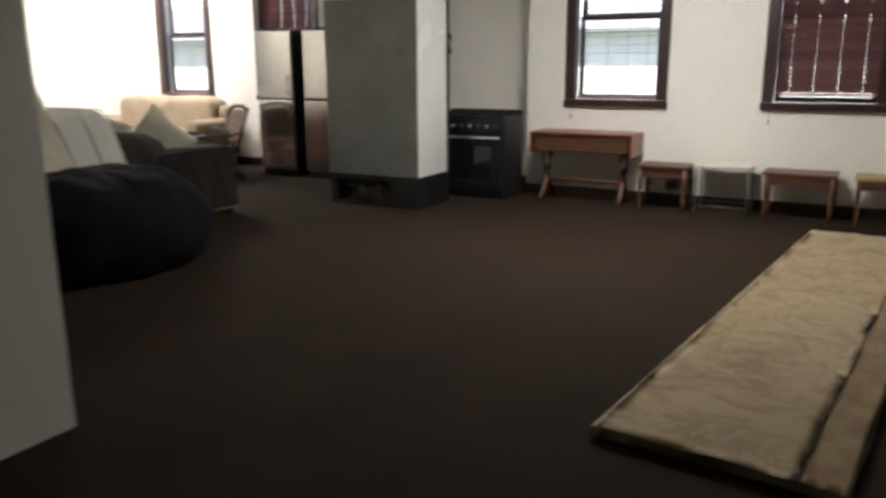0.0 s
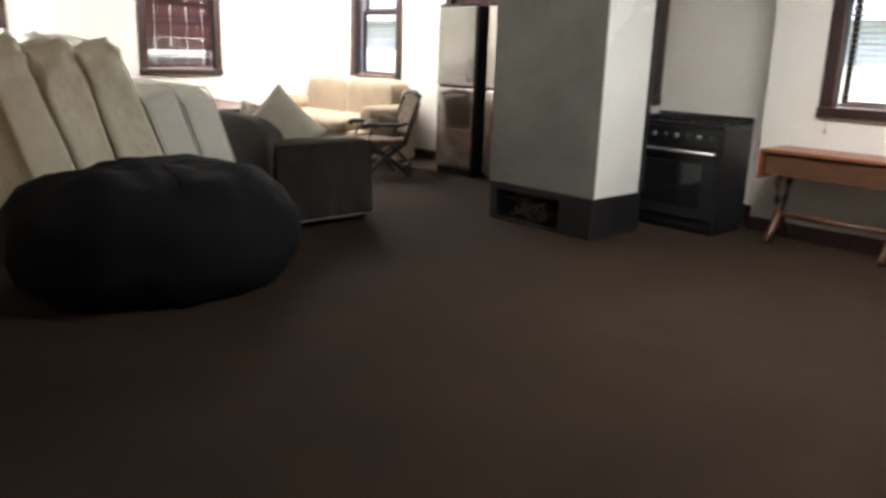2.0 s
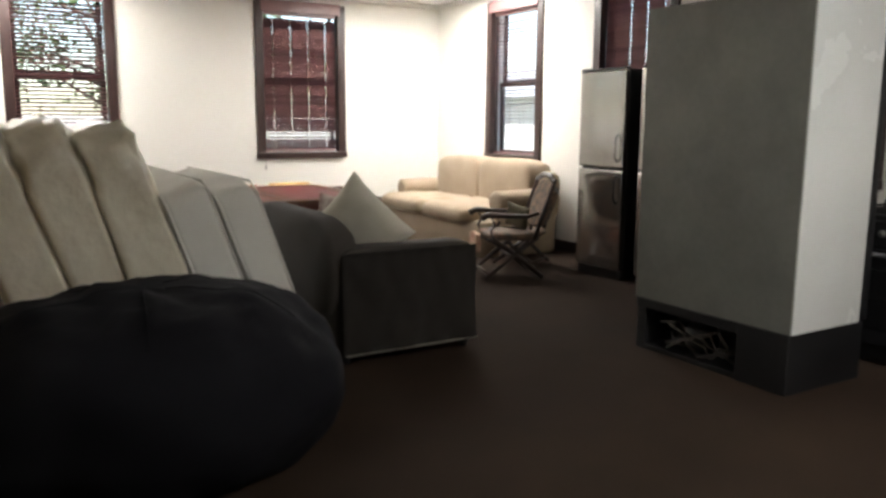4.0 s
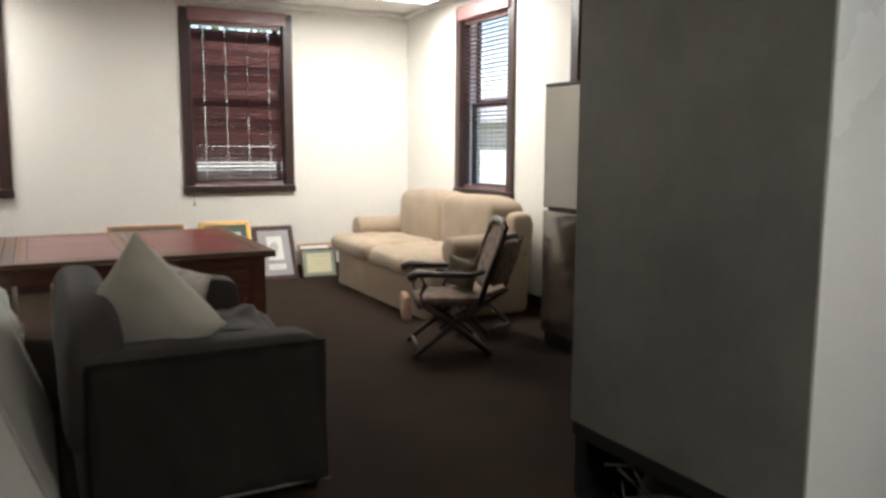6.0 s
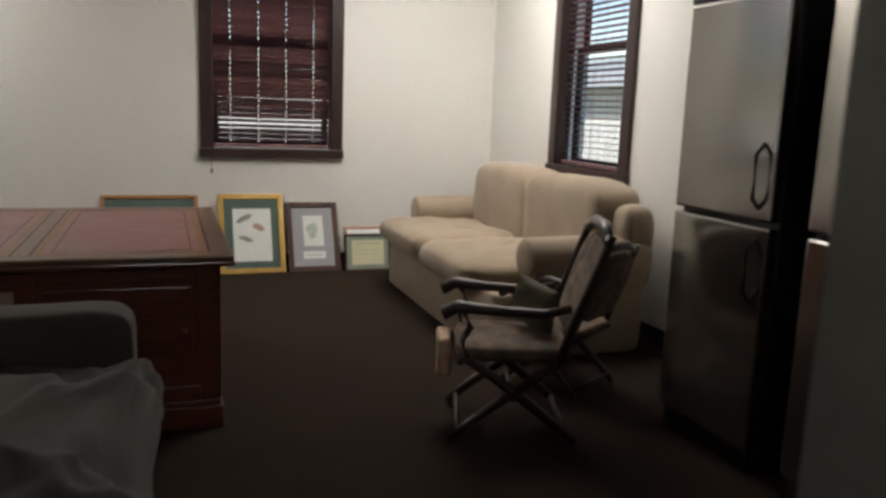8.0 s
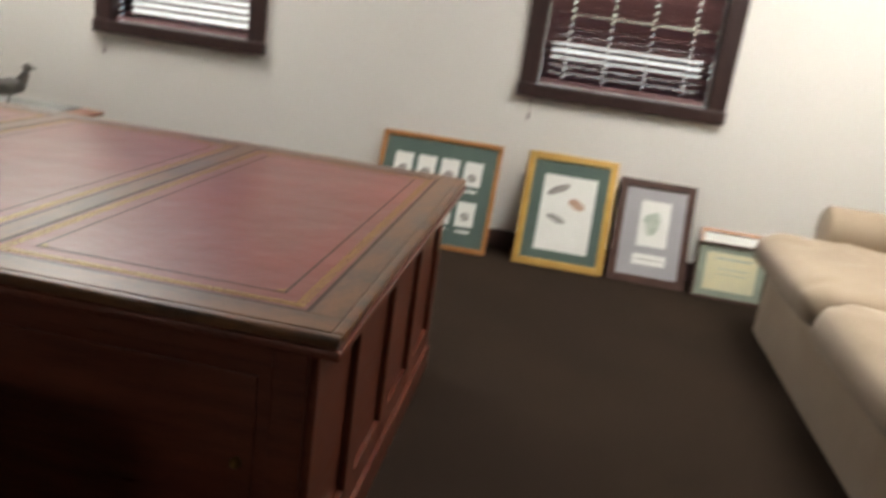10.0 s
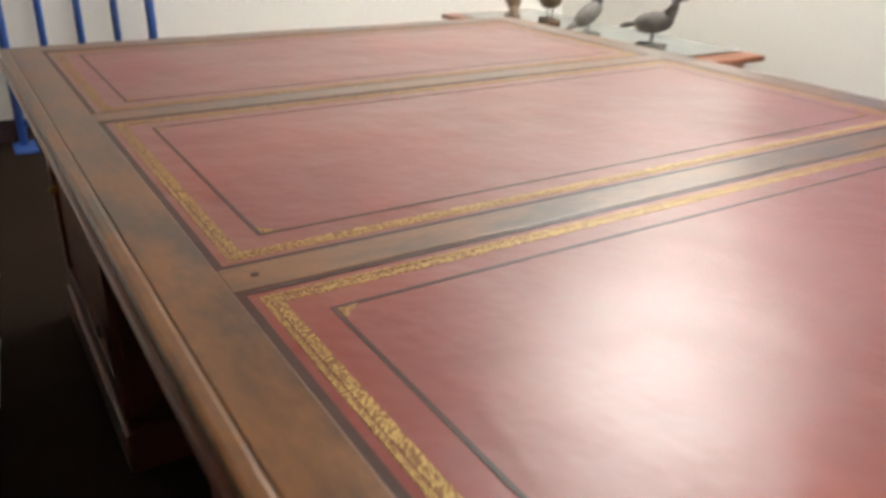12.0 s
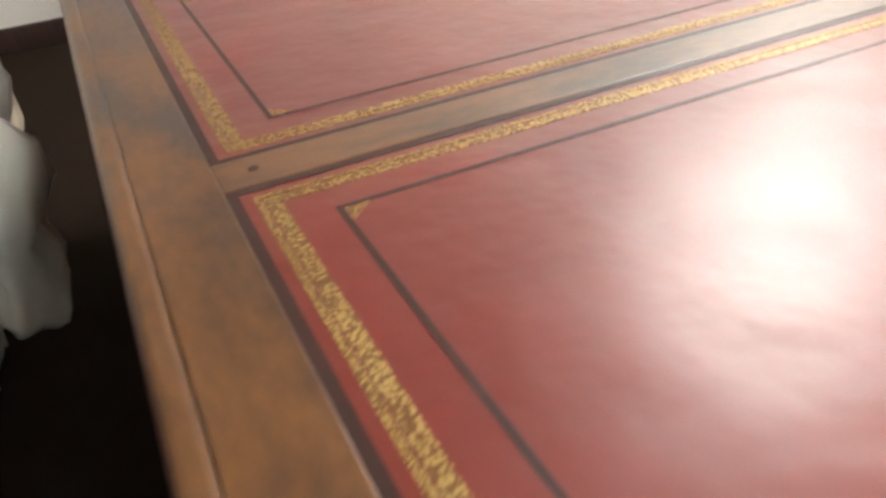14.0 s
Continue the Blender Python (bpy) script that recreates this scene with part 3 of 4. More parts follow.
def upright_cooler():
    f = thing("upright_refrigerator", "tall grey commercial refrigerator with white sides, seen from the back", "refrigerator")
    x0, x1, y0, y1, h = 7.985, 8.66, 3.30, 4.42, 2.10
    part("body", boxes((x0 + 0.012, x1 - 0.07, y0, y1, 0.33, h), bevel=0.01), ENAMEL, f, "white enamelled body")
    part("back_panel", boxes((x0, x0 + 0.011, y0 + 0.004, y1 - 0.004, 0.332, h - 0.003), bevel=0.002), STEEL_GREY, f, "smudged grey sheet-metal back")
    part("gasket", boxes((x1 - 0.068, x1 - 0.05, y0 + 0.012, y1 - 0.012, 0.35, h - 0.02)), BLACK_METAL, f)
    door = part("door", boxes((x1 - 0.049, x1, y0 + 0.002, y1 - 0.002, 0.34, h - 0.005), bevel=0.01), BLACK_METAL, f)
    part("handle", tube(bmesh.new(), [(x1, y0 + 0.06, 1.5), (x1 + 0.05, y0 + 0.02, 1.58), (x1 + 0.05, y0 + 0.02, 1.74), (x1, y0 + 0.06, 1.82)], 0.013, 8), BLACK_METAL, door)
    base = part("compressor_base", boxes((x0 + 0.02, x1 - 0.02, y0 + 0.34, y1 - 0.08, 0.0, 0.03), bevel=0.004), BLACK_METAL, f, "black open compressor bay")
    for b in ((x0 + 0.004, x1 - 0.02, y0 + 0.01, y0 + 0.338, 0.0, 0.328), (x0 + 0.02, x1 - 0.02, y1 - 0.078, y1 - 0.01, 0.0, 0.328), (x0 + 0.30, x1 - 0.02, y0 + 0.342, y1 - 0.082, 0.032, 0.328), (x0 + 0.004, x0 + 0.018, y0 + 0.342, y1 - 0.01, 0.27, 0.328)):
        part("bay_panel", boxes(b, bevel=0.004), BLACK_METAL, base)
    bm = bmesh.new()
    blob(bm, (x0 + 0.18, y0 + 0.72, 0.13), (0.10, 0.11, 0.10), (0.8, 1), (18, 10))
    part("compressor", bm, BLACK_METAL, base, smooth=True)
    for k in range(5):
        pts = [(x0 + 0.05 + 0.03 * math.sin(s * 2.1 + k), y0 + 0.38 + 0.085 * s + 0.03 * math.sin(k * 2 + s), 0.07 + 0.03 * k + 0.035 * math.sin(s * 1.7 + k * 1.3)) for s in range(7)]
        part("pipe", tube(bmesh.new(), pts, 0.006, 6), COPPER, base, "bare metal refrigerant pipe", smooth=True)


upright_cooler()


def steel_fridge(y0, width, label):
    f = thing("fridge_freezer", label, "refrigerator", pose(9.36, y0, 0), "fridge-freezers against the wall")
    part("body", boxes((0.05, 0.68, 0, width, 0.03, 1.89), bevel=0.006), BLACK_METAL, f, "black painted cabinet sides")
    part("plinth", boxes((0.03, 0.66, 0.02, width - 0.02, 0.0, 0.08)), BLACK_METAL, f)
    for z0, z1, hz in ((1.02, 1.885, (1.07, 1.32)), (0.09, 1.0, (0.70, 0.95))):
        d = part("door", boxes((0.0, 0.048, 0.004, width - 0.004, z0, z1), bevel=0.012), STAINLESS, f, "polished steel door")
        part("handle", tube(bmesh.new(), [(0.0, 0.07, hz[0]), (-0.035, 0.07, hz[0] + 0.04), (-0.035, 0.07, hz[1] - 0.04), (0.0, 0.07, hz[1])], 0.009, 8), BLACK_METAL, d)
    part("top_strip", boxes((0.0, 0.05, 0.004, width - 0.004, 1.887, 1.91), bevel=0.004), BLACK_METAL, f)


steel_fridge(6.02, 0.60, "tall two-door steel fridge-freezer reflecting the room")
steel_fridge(5.24, 0.60, "second tall steel fridge-freezer next to its twin")


def cooker():
    c = thing("range_cooker", "black freestanding range cooker with a steel handle rail", "cooker", pose(8.92, 2.80, 0))
    w, d, h = 0.90, 0.52, 0.90
    part("body", boxes((0.03, d, 0, w, 0.05, h - 0.03), bevel=0.006), BLACK_METAL, c)
    part("plinth", boxes((0.06, d - 0.02, 0.02, w - 0.02, 0.0, 0.06)), BLACK_METAL, c)
    door = part("oven_door", boxes((0.0, 0.028, 0.02, w - 0.02, 0.13, 0.70), bevel=0.006), BLACK_METAL, c)
    part("glass", boxes((-0.003, 0.004, 0.14, w - 0.14, 0.22, 0.58)), BLACK_GLASS, door, "dark oven glass")
    part("handle_rail", tube(bmesh.new(), [(0.0, 0.05, 0.675), (-0.04, 0.06, 0.675), (-0.04, w - 0.06, 0.675), (0.0, w - 0.05, 0.675)], 0.012, 8), CHROME, door, "steel handle rail", smooth=True)
    panel = part("control_panel", boxes((0.0, 0.03, 0.01, w - 0.01, 0.72, 0.865), bevel=0.006), BLACK_METAL, c)
    knob = None
    for k in range(8):
        bm = lathe(bmesh.new(), [(0.021, 0.0), (0.019, 0.02), (0.012, 0.03)], seg=14)
        kb = part("knob", bm, STEEL_GREY if k % 2 else BLACK_METAL, panel)
        kb.matrix_basis = pose(0.0, 0.09 + k * 0.103, 0.795, 0, -90, 0)
    hob = part("hob", boxes((0.01, d, 0.0, w, h - 0.028, h), bevel=0.006), BLACK_METAL, c)
    for k in range(3):
        cy = 0.16 + k * 0.29
        bm = bmesh.new()
        for s in (-0.11, 0.0, 0.11):
            box(bm, 0.06, d - 0.05, cy + s - 0.006, cy + s + 0.006, h + 0.018, h + 0.03)
        for s in (0.07, d / 2, d - 0.07):
            box(bm, s - 0.006, s + 0.006, cy - 0.13, cy + 0.13, h + 0.001, h + 0.019)
        part("pan_support", bm, BLACK_METAL, hob)
    part("backguard", boxes((d - 0.02, d, 0.0, w, h, h + 0.05), bevel=0.004), BLACK_METAL, c)


cooker()

# ---- sofas and cushions ----


def cream_sofa():
    s = thing("cream_sofa", "cream slipcovered two-cushion sofa with rolled arms under the window", "sofa")
    y0, y1 = 7.55, 9.95
    part("base", blob(bmesh.new(), (9.42, (y0 + y1) / 2, 0.17), (0.50, (y1 - y0) / 2 - 0.08, 0.22), (0.12, 0.12), (64, 10), 0.012, 5, flat_base=False), CREAM_CLOTH, s, "skirted base", True)
    half = (y0 + y1) / 2
    for a, b, sd in ((y0 + 0.20, half, 2.0), (half, y1 - 0.20, 6.0)):
        bm = bmesh.new()
        blob(bm, (9.80, (a + b) / 2, 0.64), (0.19, (b - a) / 2 + 0.004, 0.37), (0.42, 0.22), (56, 24), 0.014, 4, seed=sd)
        part("back_cushion", bm, CREAM_CLOTH, s, smooth=True)
    for c in (y0 + 0.14, y1 - 0.14):
        bm = bmesh.new()
        blob(bm, (9.53, c, 0.31), (0.37, 0.115, 0.31), (0.15, 0.15), (48, 14), 0.008, 5, seed=c)
        arm = part("arm", bm, CREAM_CLOTH, s, smooth=True)
        bm = tube(bmesh.new(), [(9.135, c, 0.575), (9.14, c, 0.575), (9.155, c, 0.575), (9.30, c, 0.575), (9.60, c, 0.578), (9.86, c, 0.575), (9.93, c, 0.575), (9.96, c, 0.57)], [0.06, 0.105, 0.122, 0.124, 0.128, 0.130, 0.115, 0.06], 24)
        part("arm_roll", bm, CREAM_CLOTH, arm, smooth=True)
    bm = bmesh.new()
    blob(bm, (9.86, y0 + 0.19, 0.62), (0.12, 0.15, 0.26), (0.5, 0.5), (32, 16), 0.01, 5, seed=12)
    part("back_end", bm, CREAM_CLOTH, s, smooth=True)
    mid = (y0 + y1) / 2 + 0.05
    for a, b, sd in ((y0 + 0.24, mid, 1.0), (mid, y1 - 0.12, 7.0)):
        bm = bmesh.new()
        blob(bm, (9.24, (a + b) / 2, 0.43), (0.42, (b - a) / 2 - 0.005, 0.115), (0.55, 0.25), (56, 20), 0.03, 5.5, seed=sd)
        part("seat_cushion", bm, CREAM_CLOTH, s, "plump slumped seat cushion", True)


cream_sofa()


def drape(bm, x0, x1, z0, z1, y, nx, nz, depth, seed, xlean=0.0):
    """A hanging cloth face with soft vertical folds, thick enough to be cloth."""
    rows = []
    for i in range(nz + 1):
        f = i / nz
        rows.append([bm.verts.new((x0 + (x1 - x0) * j / nx + xlean * (1 - f), y - depth * (1 - f) * (0.5 + noise.noise(Vector((j * 0.17 + seed + f * 1.3, f * 1.2, seed)))) - 0.01 * noise.noise(Vector((j * 0.3, f * 5, seed))), z0 + (z1 - z0) * f)) for j in range(nx + 1)])
    for a, b in zip(rows, rows[1:]):
        for j in range(nx):
            bm.faces.new((a[j], a[j + 1], b[j + 1], b[j]))
    bmesh.ops.solidify(bm, geom=bm.faces[:], thickness=0.006)
    return bm


def grey_sofa():
    s = thing("grey_sofa", "grey loose-covered sofa with a rumpled seat, turned towards the windows", "sofa")
    y0, y1 = 4.92, 6.62
    part("base", blob(bmesh.new(), (6.62, (y0 + y1) / 2, 0.21), (0.48, (y1 - y0) / 2 - 0.02, 0.19), (0.12, 0.12), (56, 10), 0.006, 5), GREY_CLOTH, s, smooth=True)
    bm = bmesh.new()
    blob(bm, (6.215, (y0 + y1) / 2, 0.53), (0.125, (y1 - y0) / 2 - 0.03, 0.335), (0.6, 0.4), (56, 20), 0.015, 4, seed=4)
    part("backrest", bm, GREY_CLOTH, s, smooth=True)
    for a, b, sd in ((y0, y0 + 0.22, 1), (y1 - 0.22, y1, 5)):
        bm = bmesh.new()
        blob(bm, (6.63, (a + b) / 2, 0.385), (0.455, 0.100, 0.31), (0.22, 0.16), (64, 22), 0.008, 4.5, seed=sd)
        arm = part("arm", bm, GREY_CLOTH, s, smooth=True)
        if sd == 1:
            part("arm_cover", drape(bmesh.new(), 6.175, 7.085, 0.075, 0.665, y0 - 0.004, 40, 18, 0.034, 2.2), GREY_CLOTH, arm, "loose grey cover hanging over the arm", True)
            part("hem", drape(bmesh.new(), 6.18, 7.085, 0.066, 0.076, y0 - 0.03, 40, 2, 0.0, 3.0), PALE_CLOTH, arm, "pale hem of the loose cover", True)
    bm = bmesh.new()
    blob(bm, (6.73, (y0 + y1) / 2, 0.45), (0.43, (y1 - y0) / 2 - 0.21, 0.11), (0.4, 0.25), (96, 40), 0.07, 6.5, seed=9)
    part("seat_cushion", bm, GREY_CLOTH, s, "rumpled grey seat cover", True)
    for cx in (6.22, 7.04):
        for cy in (y0 + 0.06, y1 - 0.06):
            part("foot", lathe(bmesh.new(), [(0.022, 0), (0.03, 0.03), (0.03, 0.06)], (cx, cy, 0), 10), BLACK_METAL, s)


grey_sofa()


def cushion(m, size, mat, label, seed, group="cushions on the grey sofa"):
    """A square stuffed cushion with pinched corners."""
    bm = bmesh.new()
    n = 22
    for side in (1, -1):
        g = []
        for i in range(n + 1):
            row = []
            for j in range(n + 1):
                u, v = 2 * i / n - 1, 2 * j / n - 1
                pinch = 1 - 0.10 * (1 - abs(u) ** 2) * abs(v) ** 3 - 0.10 * (1 - abs(v) ** 2) * abs(u) ** 3
                t = max(0.0, (1 - u ** 4) * (1 - v ** 4)) ** 0.5
                y = side * size * 0.165 * t + 0.012 * noise.noise(Vector((u * 2.2 + seed, v * 2.2, side))) * t
                row.append(bm.verts.new((u * size / 2 * pinch, y, v * size / 2 * pinch)))
            g.append(row)
        for i in range(n):
            for j in range(n):
                bm.faces.new((g[i][j], g[i + 1][j], g[i + 1][j + 1], g[i][j + 1]))
    bmesh.ops.remove_doubles(bm, verts=bm.verts, dist=0.0005)
    ob = part("cushion", bm, mat, smooth=True)
    ob.matrix_basis = m
    tagged(ob, label, "cushion", group)


cushion(pose(6.44, 5.26, 0.755, 14, 44, -36), 0.53, PALE_CLOTH, "pale beige square cushion leaning in the grey sofa's corner", 1)
cushion(pose(6.60, 5.86, 0.70, 16, 14, -32), 0.42, PRINT_CLOTH, "pale cushion with a faded brown print on the grey sofa", 4)

# ---- bean bag, mattresses, pine cabinet ----


def bean_bag(m):
    b = thing("bean_bag", "large black cotton bean bag on the carpet", "bean bag", m)
    across, up = 72, 36
    bm = bmesh.new()
    blob(bm, (0, 0, 0), (0.84, 0.70, 0.40), (0.84, 0.9), (across, up), 0.042, 3.8, seed=3, flat_base=True)
    bm.verts.ensure_lookup_table()
    rings = [[v.co.copy() for v in bm.verts[1 + i * across:1 + (i + 1) * across]] for i in range(up - 1)]
    part("body", bm, BEAN, b, smooth=True)
    for k in range(6):
        pts = [r[(k * 12 + 5) % across] for r in rings[25:up - 1]]
        part("seam", tube(bmesh.new(), pts, 0.0035, 6), BEAN, b, "raised sewn seam", True)


bean_bag(pose(4.98, 4.27, 0.328))


def mattress(x, lean, thick, high, y0, y1, mat, label, seed):
    """A mattress standing on its long edge and leaning over."""
    m = thing("mattress", label, "mattress", pose(x, 0, 0, 0, -lean, 0), "mattresses leaning in a row")
    bm = bmesh.new()
    blob(bm, (-thick / 2, (y0 + y1) / 2, high / 2), (thick / 2, (y1 - y0) / 2, high / 2), (0.16, 0.16) if mat is TICKING else (0.2, 0.2), (80, 40), 0.014 if mat is TICKING else 0.052, 3.5 if mat is TICKING else 6.5, seed=seed)
    part("body", bm, mat, m, smooth=True)
    if mat is not TICKING:
        return
    bm = bmesh.new()
    for dx in (0.012, thick - 0.012):
        pts = [(-dx, y0 + 0.004, 0.05), (-dx, y0 + 0.004, high - 0.06), (-dx, y0 + 0.05, high - 0.006), (-dx, y1 - 0.05, high - 0.006), (-dx, y1 - 0.004, high - 0.06), (-dx, y1 - 0.004, 0.05)]
        tube(bm, pts, 0.007, 6)
    part("piping", bm, mat, m, smooth=True)


mattress(6.09, 19, 0.235, 1.17, 5.0, 6.55, TICKING, "white mattress leaning on its long edge", 1)
mattress(5.83, 19, 0.25, 1.18, 4.98, 6.62, TICKING, "white mattress leaning against the others", 2)
mattress(5.56, 18, 0.30, 1.50, 4.99, 6.70, WRAP, "yellowed mattress wrapped in clear plastic", 5)
mattress(5.27, 18, 0.30, 1.52, 5.00, 6.72, WRAP, "stained mattress wrapped in crumpled clear plastic", 8)
mattress(4.98, 18, 0.30, 1.50, 5.02, 6.72, WRAP, "dusty mattress wrapped in plastic beside the pine cabinet", 11)

bm = bmesh.new()
blob(bm, (0, 0, 0), (0.16, 0.06, 0.34), (0.8, 0.9), (40, 28), 0.085, 7, seed=6)
ob = part("plastic_sheet", bm, PLASTIC_BAG, smooth=True)
ob.matrix_basis = pose(5.75, 6.76, 0.52, 0, -16, 0)
tagged(ob, "crumpled clear plastic sheeting hanging off the mattresses", "plastic sheet")


def pine_cabinet():
    c = thing("pine_cabinet", "tall orange pine cabinet with a dark top board", "cabinet")
    x0, x1, y0, y1 = 3.14, 4.12, 4.40, 4.93
    part("body", boxes((x0, x1, y0, y1, 0.06, 1.555), bevel=0.006), PINE, c)
    part("plinth", boxes((x0 + 0.02, x1 - 0.02, y0 + 0.02, y1, 0, 0.06)), DARK_MAHOGANY, c)
    part("top_board", boxes((x0 - 0.02, x1 + 0.05, y0 - 0.06, y1 + 0.02, 1.556, 1.60), bevel=0.008), DARK_MAHOGANY, c, "dark overhanging top board")
    for k, (a, b) in enumerate(((0.10, 0.30), (0.315, 0.52))):
        d = part("drawer", boxes((x0 + 0.03, x1 - 0.03, y0 - 0.018, y0 - 0.001, a, b), bevel=0.006), PINE, c)
        for hx in (x0 + 0.25, x1 - 0.25):
            bm = blob(bmesh.new(), (hx, y0 - 0.03, (a + b) / 2), (0.018, 0.016, 0.018), (1, 1), (12, 8))
            part("knob", bm, OLD_WOOD, d, smooth=True)
    for a, b in ((x0 + 0.03, (x0 + x1) / 2 - 0.004), ((x0 + x1) / 2 + 0.004, x1 - 0.03)):
        part("door", boxes((a, b, y0 - 0.018, y0 - 0.001, 0.55, 1.53), bevel=0.006), PINE, c)


pine_cabinet()
bm = lathe(bmesh.new(), [(0.055, 0), (0.06, 0.01), (0.03, 0.03), (0.085, 0.11), (0.09, 0.16), (0.05, 0.23), (0.02, 0.27), (0.016, 0.33), (0.028, 0.35), (0.012, 0.37)], (0, 0, 0), 24)
for s in (-1, 1):
    tube(bm, [(s * 0.055, 0, 0.22), (s * 0.12, 0, 0.26), (s * 0.11, 0, 0.31), (s * 0.02, 0, 0.32)], 0.008, 8)
jug = part("brass_jug", bm, BRASS, smooth=True)
jug.matrix_basis = pose(3.89, 4.55, 1.60)
tagged(jug, "dull brass two-handled jug on the pine cabinet", "jug")

# ---- low tables and stools along the wall ----


def drop_leaf_table():
    t = thing("drop_leaf_table", "red-brown drop-leaf table with lyre-shaped legs against the wall", "table")
    x0, x1, y0, y1, z = 9.10, 9.53, 1.46, 2.56, 0.75
    part("tabletop", boxes((x0, x1, y0 + 0.012, y1 - 0.012, z - 0.025, z), bevel=0.006), RED_WOOD, t)
    for a, b in ((y0 - 0.012, y0 + 0.010), (y1 - 0.010, y1 + 0.012)):
        part("drop_leaf", boxes((x0, x1, a, b, z - 0.235, z - 0.003), bevel=0.006), RED_WOOD, t, "hanging flap")
    part("apron", boxes((x0 + 0.03, x1 - 0.03, y0 + 0.04, y1 - 0.04, z - 0.20, z - 0.026)), OLD_WOOD, t)
    for y in (y0 + 0.12, y1 - 0.12):
        for s in (-1, 1):
            c = (x0 + x1) / 2
            pts = [(c + s * 0.05, y, z - 0.20), (c + s * 0.11, y, 0.48), (c + s * 0.07, y, 0.34), (c + s * 0.03, y, 0.22), (c + s * 0.10, y, 0.10), (c + s * 0.19, y, 0.022)]
            part("leg", tube(bmesh.new(), pts, [0.03, 0.027, 0.024, 0.03, 0.03, 0.026], 8), OLD_WOOD, t, smooth=True)
    part("stretcher", tube(bmesh.new(), [((x0 + x1) / 2, y0 + 0.12, 0.22), ((x0 + x1) / 2, y1 - 0.12, 0.22)], 0.02, 8), OLD_WOOD, t, smooth=True)


drop_leaf_table()


def wooden_stool(y0, y1, top_mat, label, h=0.45):
    s = thing("low_stool", label, "stool", None, "low stools along the wall")
    x0, x1 = 9.12, 9.50
    part("seat", boxes((x0, x1, y0, y1, h - 0.03, h), bevel=0.008), top_mat, s)
    part("apron", boxes((x0 + 0.02, x0 + 0.045, y0 + 0.05, y1 - 0.05, h - 0.12, h - 0.031), (x1 - 0.045, x1 - 0.02, y0 + 0.05, y1 - 0.05, h - 0.12, h - 0.031), (x0 + 0.045, x1 - 0.045, y0 + 0.03, y0 + 0.05, h - 0.12, h - 0.031), (x0 + 0.045, x1 - 0.045, y1 - 0.05, y1 - 0.03, h - 0.12, h - 0.031), bevel=0.003), OLD_WOOD, s)
    for x in (x0 + 0.033, x1 - 0.033):
        for y in (y0 + 0.04, y1 - 0.04):
            part("leg", lathe(bmesh.new(), [(0.012, 0), (0.016, 0.04), (0.02, 0.16), (0.015, 0.19), (0.022, 0.22), (0.022, h - 0.03)], (x, y, 0), 10), OLD_WOOD, s, smooth=True)


wooden_stool(0.88, 1.40, OLD_WOOD, "brown turned-leg wooden stool beside the drop-leaf table")
wooden_stool(-0.45, 0.20, OLD_WOOD, "brown wooden stool with turned legs along the wall")
wooden_stool(-1.25, -0.58, YELLOW_TOP, "wooden stool with a worn ochre seat along the wall")
st = thing("metal_stool", "cream-topped stool on thin steel legs between the wooden stools", "stool", None, "low stools along the wall")
part("seat", boxes((9.13, 9.50, 0.29, 0.84, 0.455, 0.48), bevel=0.008), PALE_TOP, st, "cream laminate seat")
for x in (9.16, 9.47):
    for y in (0.32, 0.81):
        part("leg", tube(bmesh.new(), [(x, y, 0), (x, y, 0.455)], 0.009, 8), STEEL_GREY, st, smooth=True)
    part("stretcher", tube(bmesh.new(), [(x, 0.32, 0.08), (x, 0.81, 0.08)], 0.006, 6), STEEL_GREY, st, smooth=True)
sk = thing("wall_socket", "brown plastic wall socket above the skirting", "socket", pose(NEAR_EAST, 1.13, 0.20))
part("plate", boxes((-0.012, 0, -0.07, 0.07, -0.05, 0.05), bevel=0.004), BAKELITE, sk)
part("insert", boxes((-0.016, -0.011, -0.03, 0.03, -0.025, 0.025), bevel=0.002), BLACK_METAL, sk)

# ---- folded rug ----


